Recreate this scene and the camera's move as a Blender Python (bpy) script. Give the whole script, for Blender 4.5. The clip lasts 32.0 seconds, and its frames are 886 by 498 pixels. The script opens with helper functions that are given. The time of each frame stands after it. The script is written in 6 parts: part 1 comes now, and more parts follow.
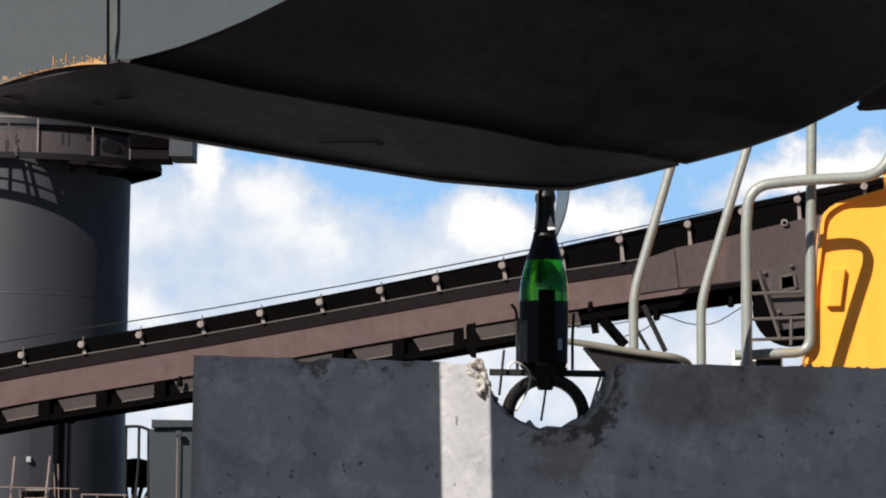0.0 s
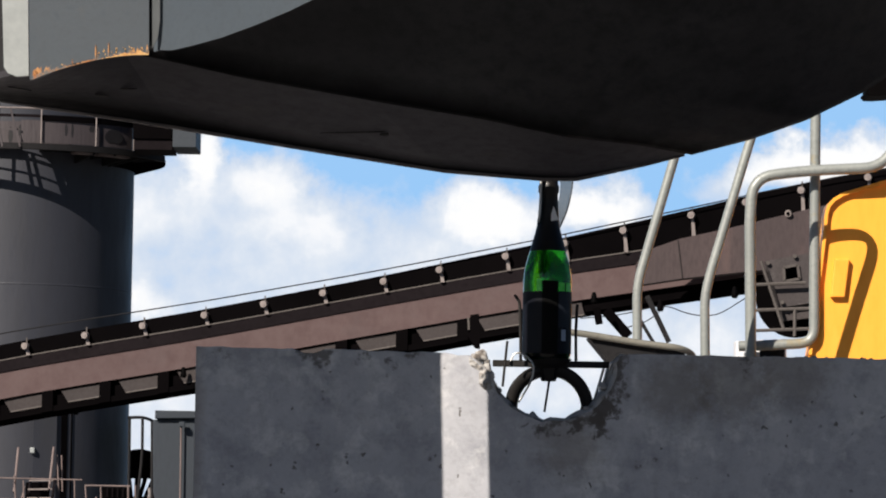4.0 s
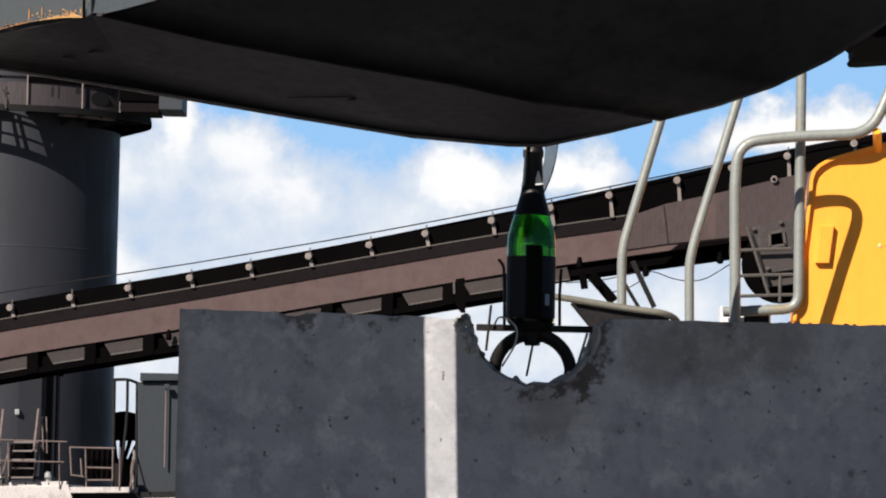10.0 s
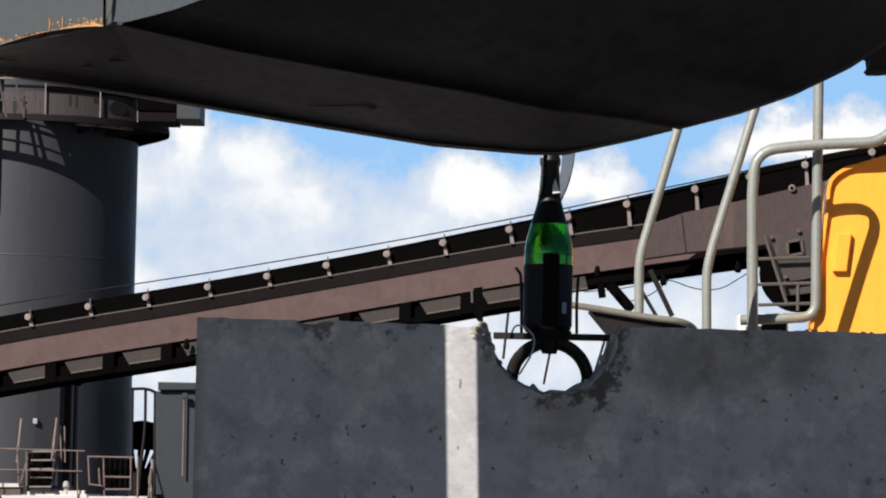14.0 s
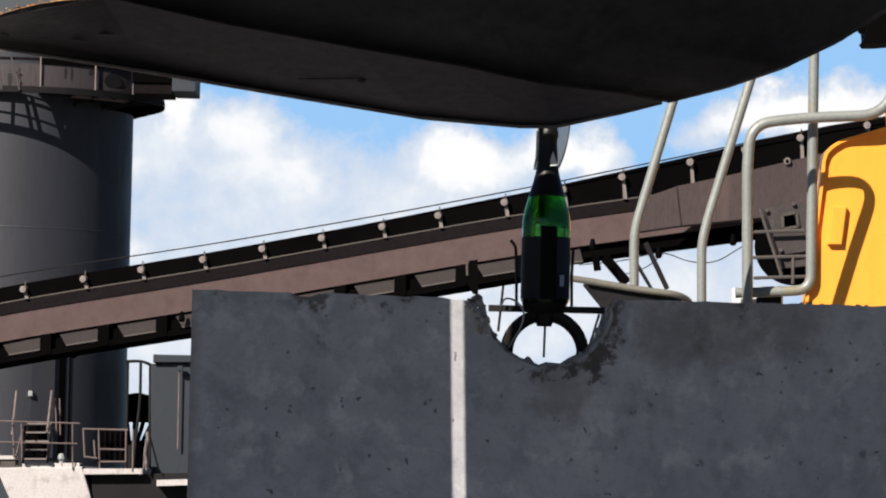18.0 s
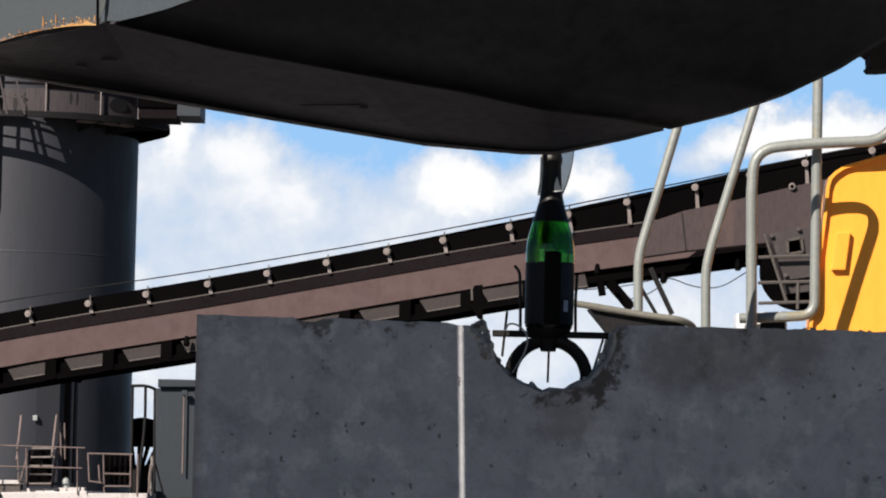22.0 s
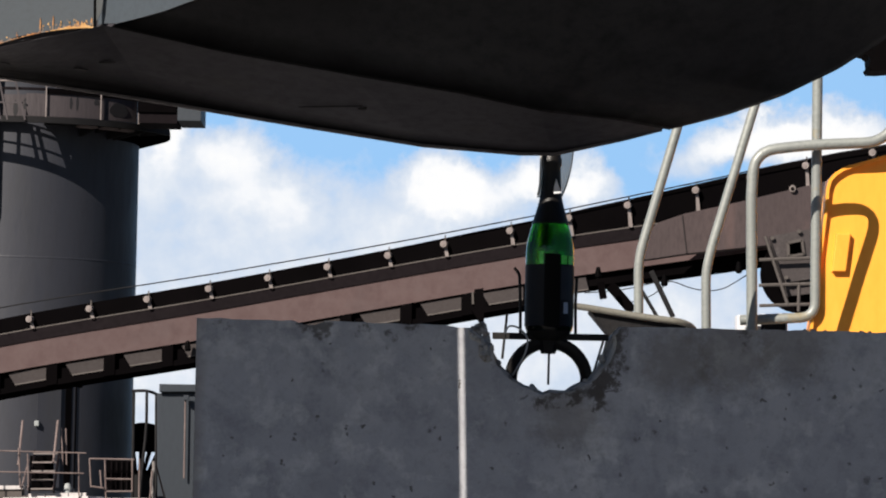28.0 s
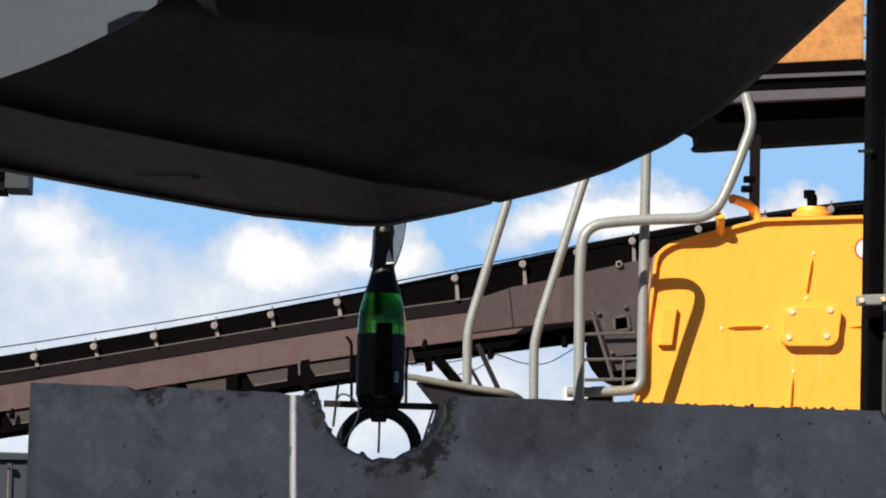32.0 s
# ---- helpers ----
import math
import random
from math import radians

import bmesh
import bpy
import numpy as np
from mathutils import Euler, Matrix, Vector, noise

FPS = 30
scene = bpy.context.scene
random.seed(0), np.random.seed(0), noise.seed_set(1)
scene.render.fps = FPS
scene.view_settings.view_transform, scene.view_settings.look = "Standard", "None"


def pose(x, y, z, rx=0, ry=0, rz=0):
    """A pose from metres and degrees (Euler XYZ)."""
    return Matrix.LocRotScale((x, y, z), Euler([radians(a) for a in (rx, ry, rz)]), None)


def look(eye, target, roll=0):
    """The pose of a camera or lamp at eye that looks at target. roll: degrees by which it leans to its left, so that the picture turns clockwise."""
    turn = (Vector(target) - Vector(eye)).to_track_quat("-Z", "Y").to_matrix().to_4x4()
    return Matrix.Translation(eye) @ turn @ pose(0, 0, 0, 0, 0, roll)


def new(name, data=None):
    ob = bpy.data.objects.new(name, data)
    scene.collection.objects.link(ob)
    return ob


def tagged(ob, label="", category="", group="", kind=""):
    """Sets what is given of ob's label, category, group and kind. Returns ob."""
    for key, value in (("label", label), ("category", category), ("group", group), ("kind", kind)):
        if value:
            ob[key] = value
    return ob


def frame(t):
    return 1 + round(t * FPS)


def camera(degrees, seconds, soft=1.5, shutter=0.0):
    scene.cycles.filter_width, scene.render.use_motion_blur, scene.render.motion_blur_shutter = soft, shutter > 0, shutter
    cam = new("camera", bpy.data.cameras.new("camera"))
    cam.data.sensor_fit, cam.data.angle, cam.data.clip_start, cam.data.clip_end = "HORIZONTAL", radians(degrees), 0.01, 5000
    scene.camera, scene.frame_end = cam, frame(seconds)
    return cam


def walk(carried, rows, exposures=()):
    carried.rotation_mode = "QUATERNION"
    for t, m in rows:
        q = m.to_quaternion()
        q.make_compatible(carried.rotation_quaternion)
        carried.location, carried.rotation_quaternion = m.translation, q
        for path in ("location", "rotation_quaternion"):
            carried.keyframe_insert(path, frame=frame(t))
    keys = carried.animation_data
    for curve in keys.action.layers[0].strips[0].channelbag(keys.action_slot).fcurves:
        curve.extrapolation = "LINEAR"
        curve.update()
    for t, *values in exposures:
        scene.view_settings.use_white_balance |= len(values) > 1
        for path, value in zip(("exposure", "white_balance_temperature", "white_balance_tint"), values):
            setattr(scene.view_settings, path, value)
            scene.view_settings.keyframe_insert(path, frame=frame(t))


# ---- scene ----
cam = camera(14.0, 32.0, soft=2.0)
# seconds, x, y, z, yaw, pitch, lean to the left
ROWS = [
    (0.0, 0.0000, 0.0000, 1.3000, 0.000, 4.600, 0.900),
    (0.5, -0.0000, -0.0017, 1.3010, 0.014, 4.542, 0.964),
    (1.0, 0.0002, 0.0086, 1.3001, 0.020, 4.406, 0.972),
    (1.5, 0.0005, 0.0054, 1.3003, -0.022, 4.305, 0.991),
    (2.0, 0.0005, 0.0107, 1.3018, 0.037, 4.273, 1.039),
    (2.5, -0.0000, 0.0066, 1.3014, 0.016, 4.359, 1.023),
    (3.0, -0.0004, 0.0090, 1.3005, 0.058, 4.424, 1.024),
    (3.5, 0.0004, 0.0161, 1.3008, 0.024, 4.447, 0.937),
    (5.5, 0.0011, 0.0073, 1.3012, 0.125, 4.514, 0.828),
    (6.0, 0.0026, 0.0030, 1.3011, -0.104, 4.591, 0.693),
    (6.5, 0.0033, 0.0068, 1.3007, -0.295, 4.617, 0.754),
    (7.0, 0.0036, 0.0051, 1.3004, -0.351, 4.508, 0.838),
    (7.5, 0.0030, 0.0063, 1.3009, -0.244, 4.339, 0.832),
    (8.0, 0.0036, 0.0016, 1.3010, -0.181, 4.172, 0.948),
    (8.5, 0.0035, 0.0076, 1.3005, -0.183, 4.012, 0.993),
    (9.0, 0.0037, 0.0124, 1.3006, -0.269, 3.918, 0.983),
    (9.5, 0.0047, 0.0043, 1.2993, -0.346, 3.879, 1.095),
    (10.0, 0.0038, 0.0173, 1.3011, -0.179, 3.886, 1.198),
    (10.5, 0.0037, 0.0107, 1.3012, 0.040, 3.923, 1.265),
    (11.0, 0.0049, 0.0127, 1.3005, 0.019, 3.962, 1.221),
    (11.5, 0.0047, 0.0046, 1.3002, -0.002, 4.013, 1.284),
    (12.0, 0.0064, 0.0044, 1.2997, -0.060, 4.011, 1.284),
    (12.5, 0.0048, 0.0098, 1.2992, 0.034, 3.951, 1.195),
    (13.0, 0.0045, 0.0131, 1.2999, 0.183, 3.873, 1.318),
    (13.5, 0.0043, 0.0049, 1.2994, 0.176, 3.924, 1.282),
    (14.0, 0.0051, 0.0122, 1.2994, 0.108, 4.025, 1.174),
    (14.5, 0.0053, 0.0091, 1.2990, 0.066, 4.030, 1.191),
    (15.0, 0.0054, 0.0099, 1.2984, 0.004, 3.811, 1.130),
    (15.5, 0.0036, 0.0149, 1.2993, 0.097, 3.612, 1.314),
    (17.5, 0.0059, 0.0025, 1.2989, 0.003, 3.677, 1.354),
    (18.0, 0.0054, 0.0120, 1.2990, 0.023, 3.594, 1.224),
    (18.5, 0.0060, 0.0115, 1.2998, 0.188, 3.691, 1.339),
    (19.0, 0.0061, 0.0100, 1.3002, 0.249, 3.789, 1.433),
    (19.5, 0.0056, 0.0052, 1.2996, 0.177, 3.985, 1.350),
    (20.0, 0.0060, 0.0080, 1.2986, 0.123, 4.130, 1.392),
    (20.5, 0.0063, 0.0071, 1.2988, 0.071, 4.194, 1.173),
    (21.0, 0.0066, 0.0146, 1.2989, 0.054, 4.220, 1.166),
    (21.5, 0.0076, 0.0111, 1.2990, 0.128, 4.124, 1.173),
    (22.0, 0.0068, -0.0035, 1.2988, 0.111, 3.987, 1.286),
    (22.5, 0.0064, 0.0089, 1.2992, 0.011, 3.868, 1.215),
    (23.0, 0.0094, 0.0059, 1.2981, -0.141, 3.839, 1.062),
    (23.5, 0.0103, 0.0132, 1.2986, -0.205, 3.872, 0.808),
    (24.0, 0.0105, 0.0157, 1.2993, -0.047, 3.817, 0.821),
    (24.5, 0.0097, 0.0094, 1.2988, 0.072, 3.922, 0.866),
    (25.0, 0.0100, 0.0076, 1.2982, -0.010, 4.029, 1.021),
    (25.5, 0.0098, -0.0021, 1.2976, -0.200, 4.222, 0.982),
    (27.5, 0.0092, 0.0078, 1.2975, 0.153, 4.007, 1.070),
    (28.0, 0.0089, 0.0006, 1.2967, 0.126, 4.049, 1.061),
    (28.5, 0.0089, 0.0053, 1.2976, 0.123, 4.139, 1.218),
    (29.0, 0.0089, 0.0059, 1.2967, 0.138, 4.116, 1.080),
    (29.5, 0.0081, 0.0138, 1.2978, 0.256, 3.961, 1.210),
    (30.0, 0.0078, 0.0015, 1.2974, 0.266, 3.899, 1.417),
    (30.3, 0.0100, -0.0096, 1.2958, -0.358, 4.094, 1.952),
    (30.5, 0.0062, 0.0183, 1.2975, -0.886, 4.207, 1.684),
    (30.7, 0.0057, -0.0247, 1.2941, -1.759, 4.194, 2.200),
    (30.9, 0.0045, 0.0023, 1.2946, -2.667, 4.531, 1.849),
    (31.0, 0.0042, 0.0180, 1.2938, -3.081, 4.554, 1.760),
    (31.2, 0.0043, 0.0087, 1.2943, -3.490, 4.407, 1.771),
    (31.5, 0.0017, 0.0287, 1.2935, -3.427, 4.591, 1.651),
    (31.6, 0.0026, 0.0200, 1.2915, -3.172, 4.775, 1.636),
    (31.8, 0.0045, 0.0029, 1.2875, -2.657, 5.248, 1.606),
    (32.0, -0.0024, -0.0709, 1.2866, -2.606, 5.255, 1.582),
]
walk(cam, [(t, pose(x, y, z, 0, 0, yaw) @ pose(0, 0, 0, 90 + pitch) @ pose(0, 0, 0, 0, 0, lean)) for t, x, y, z, yaw, pitch, lean in ROWS])

# ---- light ----
SUN = Vector((0.487, 0.646, -0.588)).normalized()      # the way the sunlight goes
world = bpy.data.worlds.new("sky")
scene.world = world
world.use_nodes = True
wn, wl = world.node_tree.nodes, world.node_tree.links
sky = wn.new("ShaderNodeTexSky")
sky.sky_type, sky.sun_disc = "NISHITA", False
sky.ozone_density, sky.dust_density = 7.5, 1.0
sky.sun_elevation, sky.sun_rotation = math.asin(-SUN.z), math.atan2(-SUN.x, -SUN.y)
wl.new(sky.outputs[0], wn["Background"].inputs[0])
wn["Background"].inputs[1].default_value = 0.0275
sun = new("sun", bpy.data.lights.new("sun", "SUN"))
sun.data.energy, sun.data.angle, sun.data.color = 5.0, radians(0.2), (1.0, 0.91, 0.81)
sun.matrix_world = look((0, 0, 0), SUN)
scene.view_settings.exposure = 0.65


# ---- materials ----
def lin(r, g, b):
    return tuple((c / 255 / 12.92 if c <= 10 else ((c / 255 + 0.055) / 1.055) ** 2.4) for c in (r, g, b))


def nodes(name):
    m = bpy.data.materials.new(name)
    m.use_nodes = True
    t = m.node_tree
    return m, t, t.nodes["Principled BSDF"]


def add(t, kind, **values):
    n = t.nodes.new(kind)
    for k, v in values.items():
        n.inputs[k.replace("_", " ")].default_value = v
    return n


def ramp(t, source, stops):
    r = t.nodes.new("ShaderNodeValToRGB")
    while len(r.color_ramp.elements) < len(stops):
        r.color_ramp.elements.new(0.5)
    for e, (p, c) in zip(r.color_ramp.elements, stops):
        e.position, e.color = p, (*c, 1)
    t.links.new(source, r.inputs[0])
    return r.outputs[0]


def mixed(t, fac, a, b):
    n = t.nodes.new("ShaderNodeMix")
    n.data_type = "RGBA"
    for s, v in ((0, fac), (6, a), (7, b)):
        if isinstance(v, (tuple, float, int)):
            n.inputs[s].default_value = (*v, 1) if isinstance(v, tuple) else v
        else:
            t.links.new(v, n.inputs[s])
    return n.outputs[2]


def surface(name, base, other, size, rough=0.6, metal=0.0, grain=0.0, stain=None, stain_at=(0.55, 0.7), stain_size=None, bump=0.2, stretch=(1, 1, 1), spec=0.5):
    """Paint, metal or stone: two tones at a large and a fine scale, stains, and fine relief. size: metres of the large patches."""
    m, t, p = nodes(name)
    co = t.nodes.new("ShaderNodeTexCoord").outputs["Object"]
    mp = t.nodes.new("ShaderNodeMapping")
    mp.inputs["Scale"].default_value = stretch
    t.links.new(co, mp.inputs[0])
    big = add(t, "ShaderNodeTexNoise", Scale=1 / size, Detail=5.0, Roughness=0.6)
    fine = add(t, "ShaderNodeTexNoise", Scale=18 / size, Detail=4.0, Roughness=0.7)
    for n in (big, fine):
        t.links.new(mp.outputs[0], n.inputs[0])
    col = ramp(t, big.outputs[0], [(0.3, base), (0.7, other)])
    if grain:
        dark = tuple(c * (1 - grain) for c in base)
        col = mixed(t, ramp(t, fine.outputs[0], [(0.45, (0, 0, 0)), (0.72, (1, 1, 1))]), col, dark)
    if stain:
        s = add(t, "ShaderNodeTexNoise", Scale=1 / (stain_size or size * 0.4), Detail=6.0, Roughness=0.65)
        t.links.new(mp.outputs[0], s.inputs[0])
        col = mixed(t, ramp(t, s.outputs[0], [(stain_at[0], (0, 0, 0)), (stain_at[1], (1, 1, 1))]), col, stain)
    t.links.new(col, p.inputs["Base Color"])
    p.inputs["Metallic"].default_value = metal
    p.inputs["Specular IOR Level"].default_value = spec
    r = ramp(t, fine.outputs[0], [(0.3, (rough - 0.08,) * 3), (0.7, (min(1, rough + 0.1),) * 3)])
    t.links.new(r, p.inputs["Roughness"])
    if bump:
        b = add(t, "ShaderNodeBump", Strength=bump, Distance=size * 0.02)
        t.links.new(fine.outputs[0], b.inputs["Height"])
        t.links.new(b.outputs[0], p.inputs["Normal"])
    return m


DARK_PLACES = [((p[0] - 0.4, 0, p[2] - 0.9), r, r > 0.04) for p, r in (((0.479, 6.000, 1.555), 0.055), ((0.385, 6.000, 1.540), 0.045), ((0.582, 6.000, 1.571), 0.05), ((0.208, 6.000, 1.448), 0.045), ((0.269, 6.000, 1.510), 0.030), ((0.256, 6.000, 1.482), 0.018), ((0.217, 6.000, 1.474), 0.016), ((-0.217, 6.000, 1.592), 0.031), ((0.284, 6.000, 1.566), 0.027), ((0.155, 6.000, 1.475), 0.012), ((0.507, 6.000, 1.577), 0.015), ((0.280, 6.000, 1.540), 0.030), ((0.268, 6.000, 1.512), 0.031), ((0.259, 6.000, 1.480), 0.023), ((0.240, 6.000, 1.490), 0.021), ((0.212, 6.000, 1.480), 0.018), ((0.184, 6.000, 1.480), 0.019), ((0.158, 6.000, 1.480), 0.010), ((0.290, 6.000, 1.588), 0.022), ((0.090, 6.000, 1.535), 0.012), ((-0.132, 6.000, 1.582), 0.013), ((-0.091, 6.000, 1.575), 0.014), ((-0.366, 6.000, 1.593), 0.013), ((-0.048, 6.000, 1.594), 0.013))]


PITS = [(0.438, 1.329, 0.007), (0.432, 1.327, 0.004), (0.320, 1.410, 0.006), (0.328, 1.413, 0.005), (0.353, 1.422, 0.006), (0.464, 1.463, 0.005), (0.625, 1.482, 0.004), (0.576, 1.489, 0.004), (0.569, 1.448, 0.004), (0.194, 1.397, 0.004), (0.105, 1.433, 0.004), (0.706, 1.349, 0.008), (0.677, 1.376, 0.005), (0.694, 1.507, 0.006), (0.472, 1.400, 0.004), (0.222, 1.329, 0.004), (0.296, 1.351, 0.003), (0.611, 1.523, 0.004),
        (-0.159, 1.423, 0.004), (-0.157, 1.410, 0.003), (-0.348, 1.401, 0.004), (-0.020, 1.419, 0.006), (-0.013, 1.423, 0.004), (-0.200, 1.528, 0.005), (-0.199, 1.514, 0.003), (-0.160, 1.307, 0.004), (-0.244, 1.409, 0.003), (0.850, 1.548, 0.006), (0.856, 1.541, 0.005), (0.745, 1.457, 0.006), (0.757, 1.452, 0.005), (0.865, 1.456, 0.006), (0.755, 1.412, 0.005), (0.930, 1.452, 0.003), (0.600, 1.500, 0.003)]


def concrete_material():
    m, t, p = nodes("cast_concrete")
    co = t.nodes.new("ShaderNodeTexCoord").outputs["Object"]
    big = add(t, "ShaderNodeTexNoise", Scale=4.0, Detail=6.0, Roughness=0.65)
    mid = add(t, "ShaderNodeTexNoise", Scale=14.0, Detail=8.0, Roughness=0.68)
    fine = add(t, "ShaderNodeTexNoise", Scale=160.0, Detail=3.0)
    pits = add(t, "ShaderNodeTexVoronoi", Scale=26.0, Randomness=1.0)
    pick = add(t, "ShaderNodeTexNoise", Scale=9.0, Detail=2.0)
    warp = add(t, "ShaderNodeTexNoise", Scale=60.0, Detail=2.0)
    shift = t.nodes.new("ShaderNodeVectorMath")
    shift.operation = "MULTIPLY_ADD"
    t.links.new(warp.outputs[1], shift.inputs[0])
    shift.inputs[1].default_value = (0.03, 0.03, 0.03)
    t.links.new(co, shift.inputs[2])
    for n in (big, mid, fine, pick, warp):
        t.links.new(co, n.inputs[0])
    t.links.new(shift.outputs[0], pits.inputs[0])
    col = ramp(t, big.outputs[0], [(0.28, (0.285, 0.29, 0.312)), (0.5, (0.390, 0.394, 0.420)), (0.72, (0.485, 0.485, 0.50))])
    col = mixed(t, ramp(t, mid.outputs[0], [(0.50, (0, 0, 0)), (0.70, (0.8, 0.8, 0.8))]), col, (0.23, 0.235, 0.262))
    pale = add(t, "ShaderNodeTexNoise", Scale=19.0, Detail=5.0, Roughness=0.6)
    t.links.new(shift.outputs[0], pale.inputs[0])
    col = mixed(t, ramp(t, pale.outputs[0], [(0.53, (0, 0, 0)), (0.70, (0.7, 0.7, 0.7))]), col, (0.60, 0.60, 0.60))
    speck = add(t, "ShaderNodeTexNoise", Scale=55.0, Detail=5.0, Roughness=0.7)
    t.links.new(co, speck.inputs[0])
    col = mixed(t, ramp(t, speck.outputs[0], [(0.5, (0, 0, 0)), (0.75, (0.5, 0.5, 0.5))]), col, (0.21, 0.21, 0.215))
    ragged = add(t, "ShaderNodeTexNoise", Scale=38.0, Detail=6.0, Roughness=0.7)
    t.links.new(co, ragged.inputs[0])
    for c, r, soft in DARK_PLACES:                               # brown stains, and broken hollows whose depth is painted dark
        near = t.nodes.new("ShaderNodeVectorMath")
        near.operation = "DISTANCE"
        near.inputs[1].default_value = c
        t.links.new(co, near.inputs[0])
        reach = t.nodes.new("ShaderNodeMath")
        reach.operation = "MULTIPLY_ADD"
        reach.inputs[1].default_value = 0.13
        t.links.new(ragged.outputs[0], reach.inputs[0])
        t.links.new(near.outputs["Value"], reach.inputs[2])
        col = mixed(t, ramp(t, reach.outputs[0], [(r + 0.050, (0.45, 0.45, 0.45) if soft else (0.8, 0.8, 0.8)), (r + (0.095 if soft else 0.062), (0, 0, 0))]), col, (0.17, 0.145, 0.118) if soft else (0.085, 0.076, 0.070))
    frayed = add(t, "ShaderNodeTexNoise", Scale=150.0, Detail=3.0, Roughness=0.6)
    t.links.new(co, frayed.inputs[0])
    for x, z, r in PITS:                                    # single blow holes and knocks, their dark depth put into the colour
        near = t.nodes.new("ShaderNodeVectorMath")
        near.operation = "DISTANCE"
        near.inputs[1].default_value = (x - 0.4, 0, z - 0.9)
        t.links.new(co, near.inputs[0])
        reach = t.nodes.new("ShaderNodeMath")
        reach.operation = "MULTIPLY_ADD"
        reach.inputs[1].default_value = 0.016
        t.links.new(frayed.outputs[0], reach.inputs[0])
        t.links.new(near.outputs["Value"], reach.inputs[2])
        col = mixed(t, ramp(t, reach.outputs[0], [(r * 0.55 + 0.0065, (0.85, 0.85, 0.85)), (r * 0.55 + 0.0090, (0, 0, 0))]), col, (0.085, 0.08, 0.078))
    # pores: bumped, with their inner shade also put into the colour
    hole = ramp(t, pits.outputs["Distance"], [(0.06, (1, 1, 1)), (0.115, (0, 0, 0))])
    some = ramp(t, pick.outputs[0], [(0.41, (0, 0, 0)), (0.47, (1, 1, 1))])
    mul = t.nodes.new("ShaderNodeMath")
    mul.operation = "MULTIPLY"
    t.links.new(hole, mul.inputs[0])
    t.links.new(some, mul.inputs[1])
    col = mixed(t, mul.outputs[0], col, (0.13, 0.125, 0.12))
    sep = t.nodes.new("ShaderNodeSeparateXYZ")          # weathered brown margin at the upright end
    t.links.new(co, sep.inputs[0])
    end = t.nodes.new("ShaderNodeMath")
    end.operation = "MULTIPLY_ADD"
    end.inputs[1].default_value = 0.04
    t.links.new(mid.outputs[0], end.inputs[0])
    t.links.new(sep.outputs[0], end.inputs[2])
    edge = -0.812
    m01 = t.nodes.new("ShaderNodeMapRange")
    for k, x in enumerate((edge + 0.018, edge + 0.040, 0.6, 0.0)):
        m01.inputs[k + 1].default_value = x
    t.links.new(end.outputs[0], m01.inputs[0])
    col = mixed(t, m01.outputs[0], col, (0.20, 0.175, 0.155))
    t.links.new(col, p.inputs["Base Color"])
    p.inputs["Roughness"].default_value = 0.92
    h = t.nodes.new("ShaderNodeMath")
    h.operation = "MULTIPLY_ADD"
    h.inputs[1].default_value = -2.0
    t.links.new(mul.outputs[0], h.inputs[0])
    t.links.new(fine.outputs[0], h.inputs[2])
    h2 = t.nodes.new("ShaderNodeMath")
    h2.operation = "MULTIPLY_ADD"
    h2.inputs[1].default_value = 2.0
    t.links.new(mid.outputs[0], h2.inputs[0])
    t.links.new(h.outputs[0], h2.inputs[2])
    b = add(t, "ShaderNodeBump", Strength=0.22, Distance=0.003)
    t.links.new(h2.outputs[0], b.inputs["Height"])
    t.links.new(b.outputs[0], p.inputs["Normal"])
    return m


def glass_material():
    m, t, p = nodes("dark_green_glass")
    p.inputs["Base Color"].default_value = (0.016, 0.27, 0.018, 1)
    p.inputs["Transmission Weight"].default_value = 1.0
    p.inputs["Roughness"].default_value = 0.03
    p.inputs["IOR"].default_value = 1.45
    co = t.nodes.new("ShaderNodeTexCoord").outputs["Object"]
    wave = add(t, "ShaderNodeTexNoise", Scale=42.0, Detail=4.0)
    t.links.new(co, wave.inputs[0])
    b = add(t, "ShaderNodeBump", Strength=0.6, Distance=0.003)
    t.links.new(wave.outputs[0], b.inputs["Height"])
    t.links.new(b.outputs[0], p.inputs["Normal"])
    return m


def smoky_material():
    m, _, p = nodes("smoky_clear_plastic")
    p.inputs["Base Color"].default_value = (0.33, 0.33, 0.32, 1)
    p.inputs["Transmission Weight"].default_value = 1.0
    p.inputs["Roughness"].default_value = 0.18
    p.inputs["IOR"].default_value = 1.2
    return m


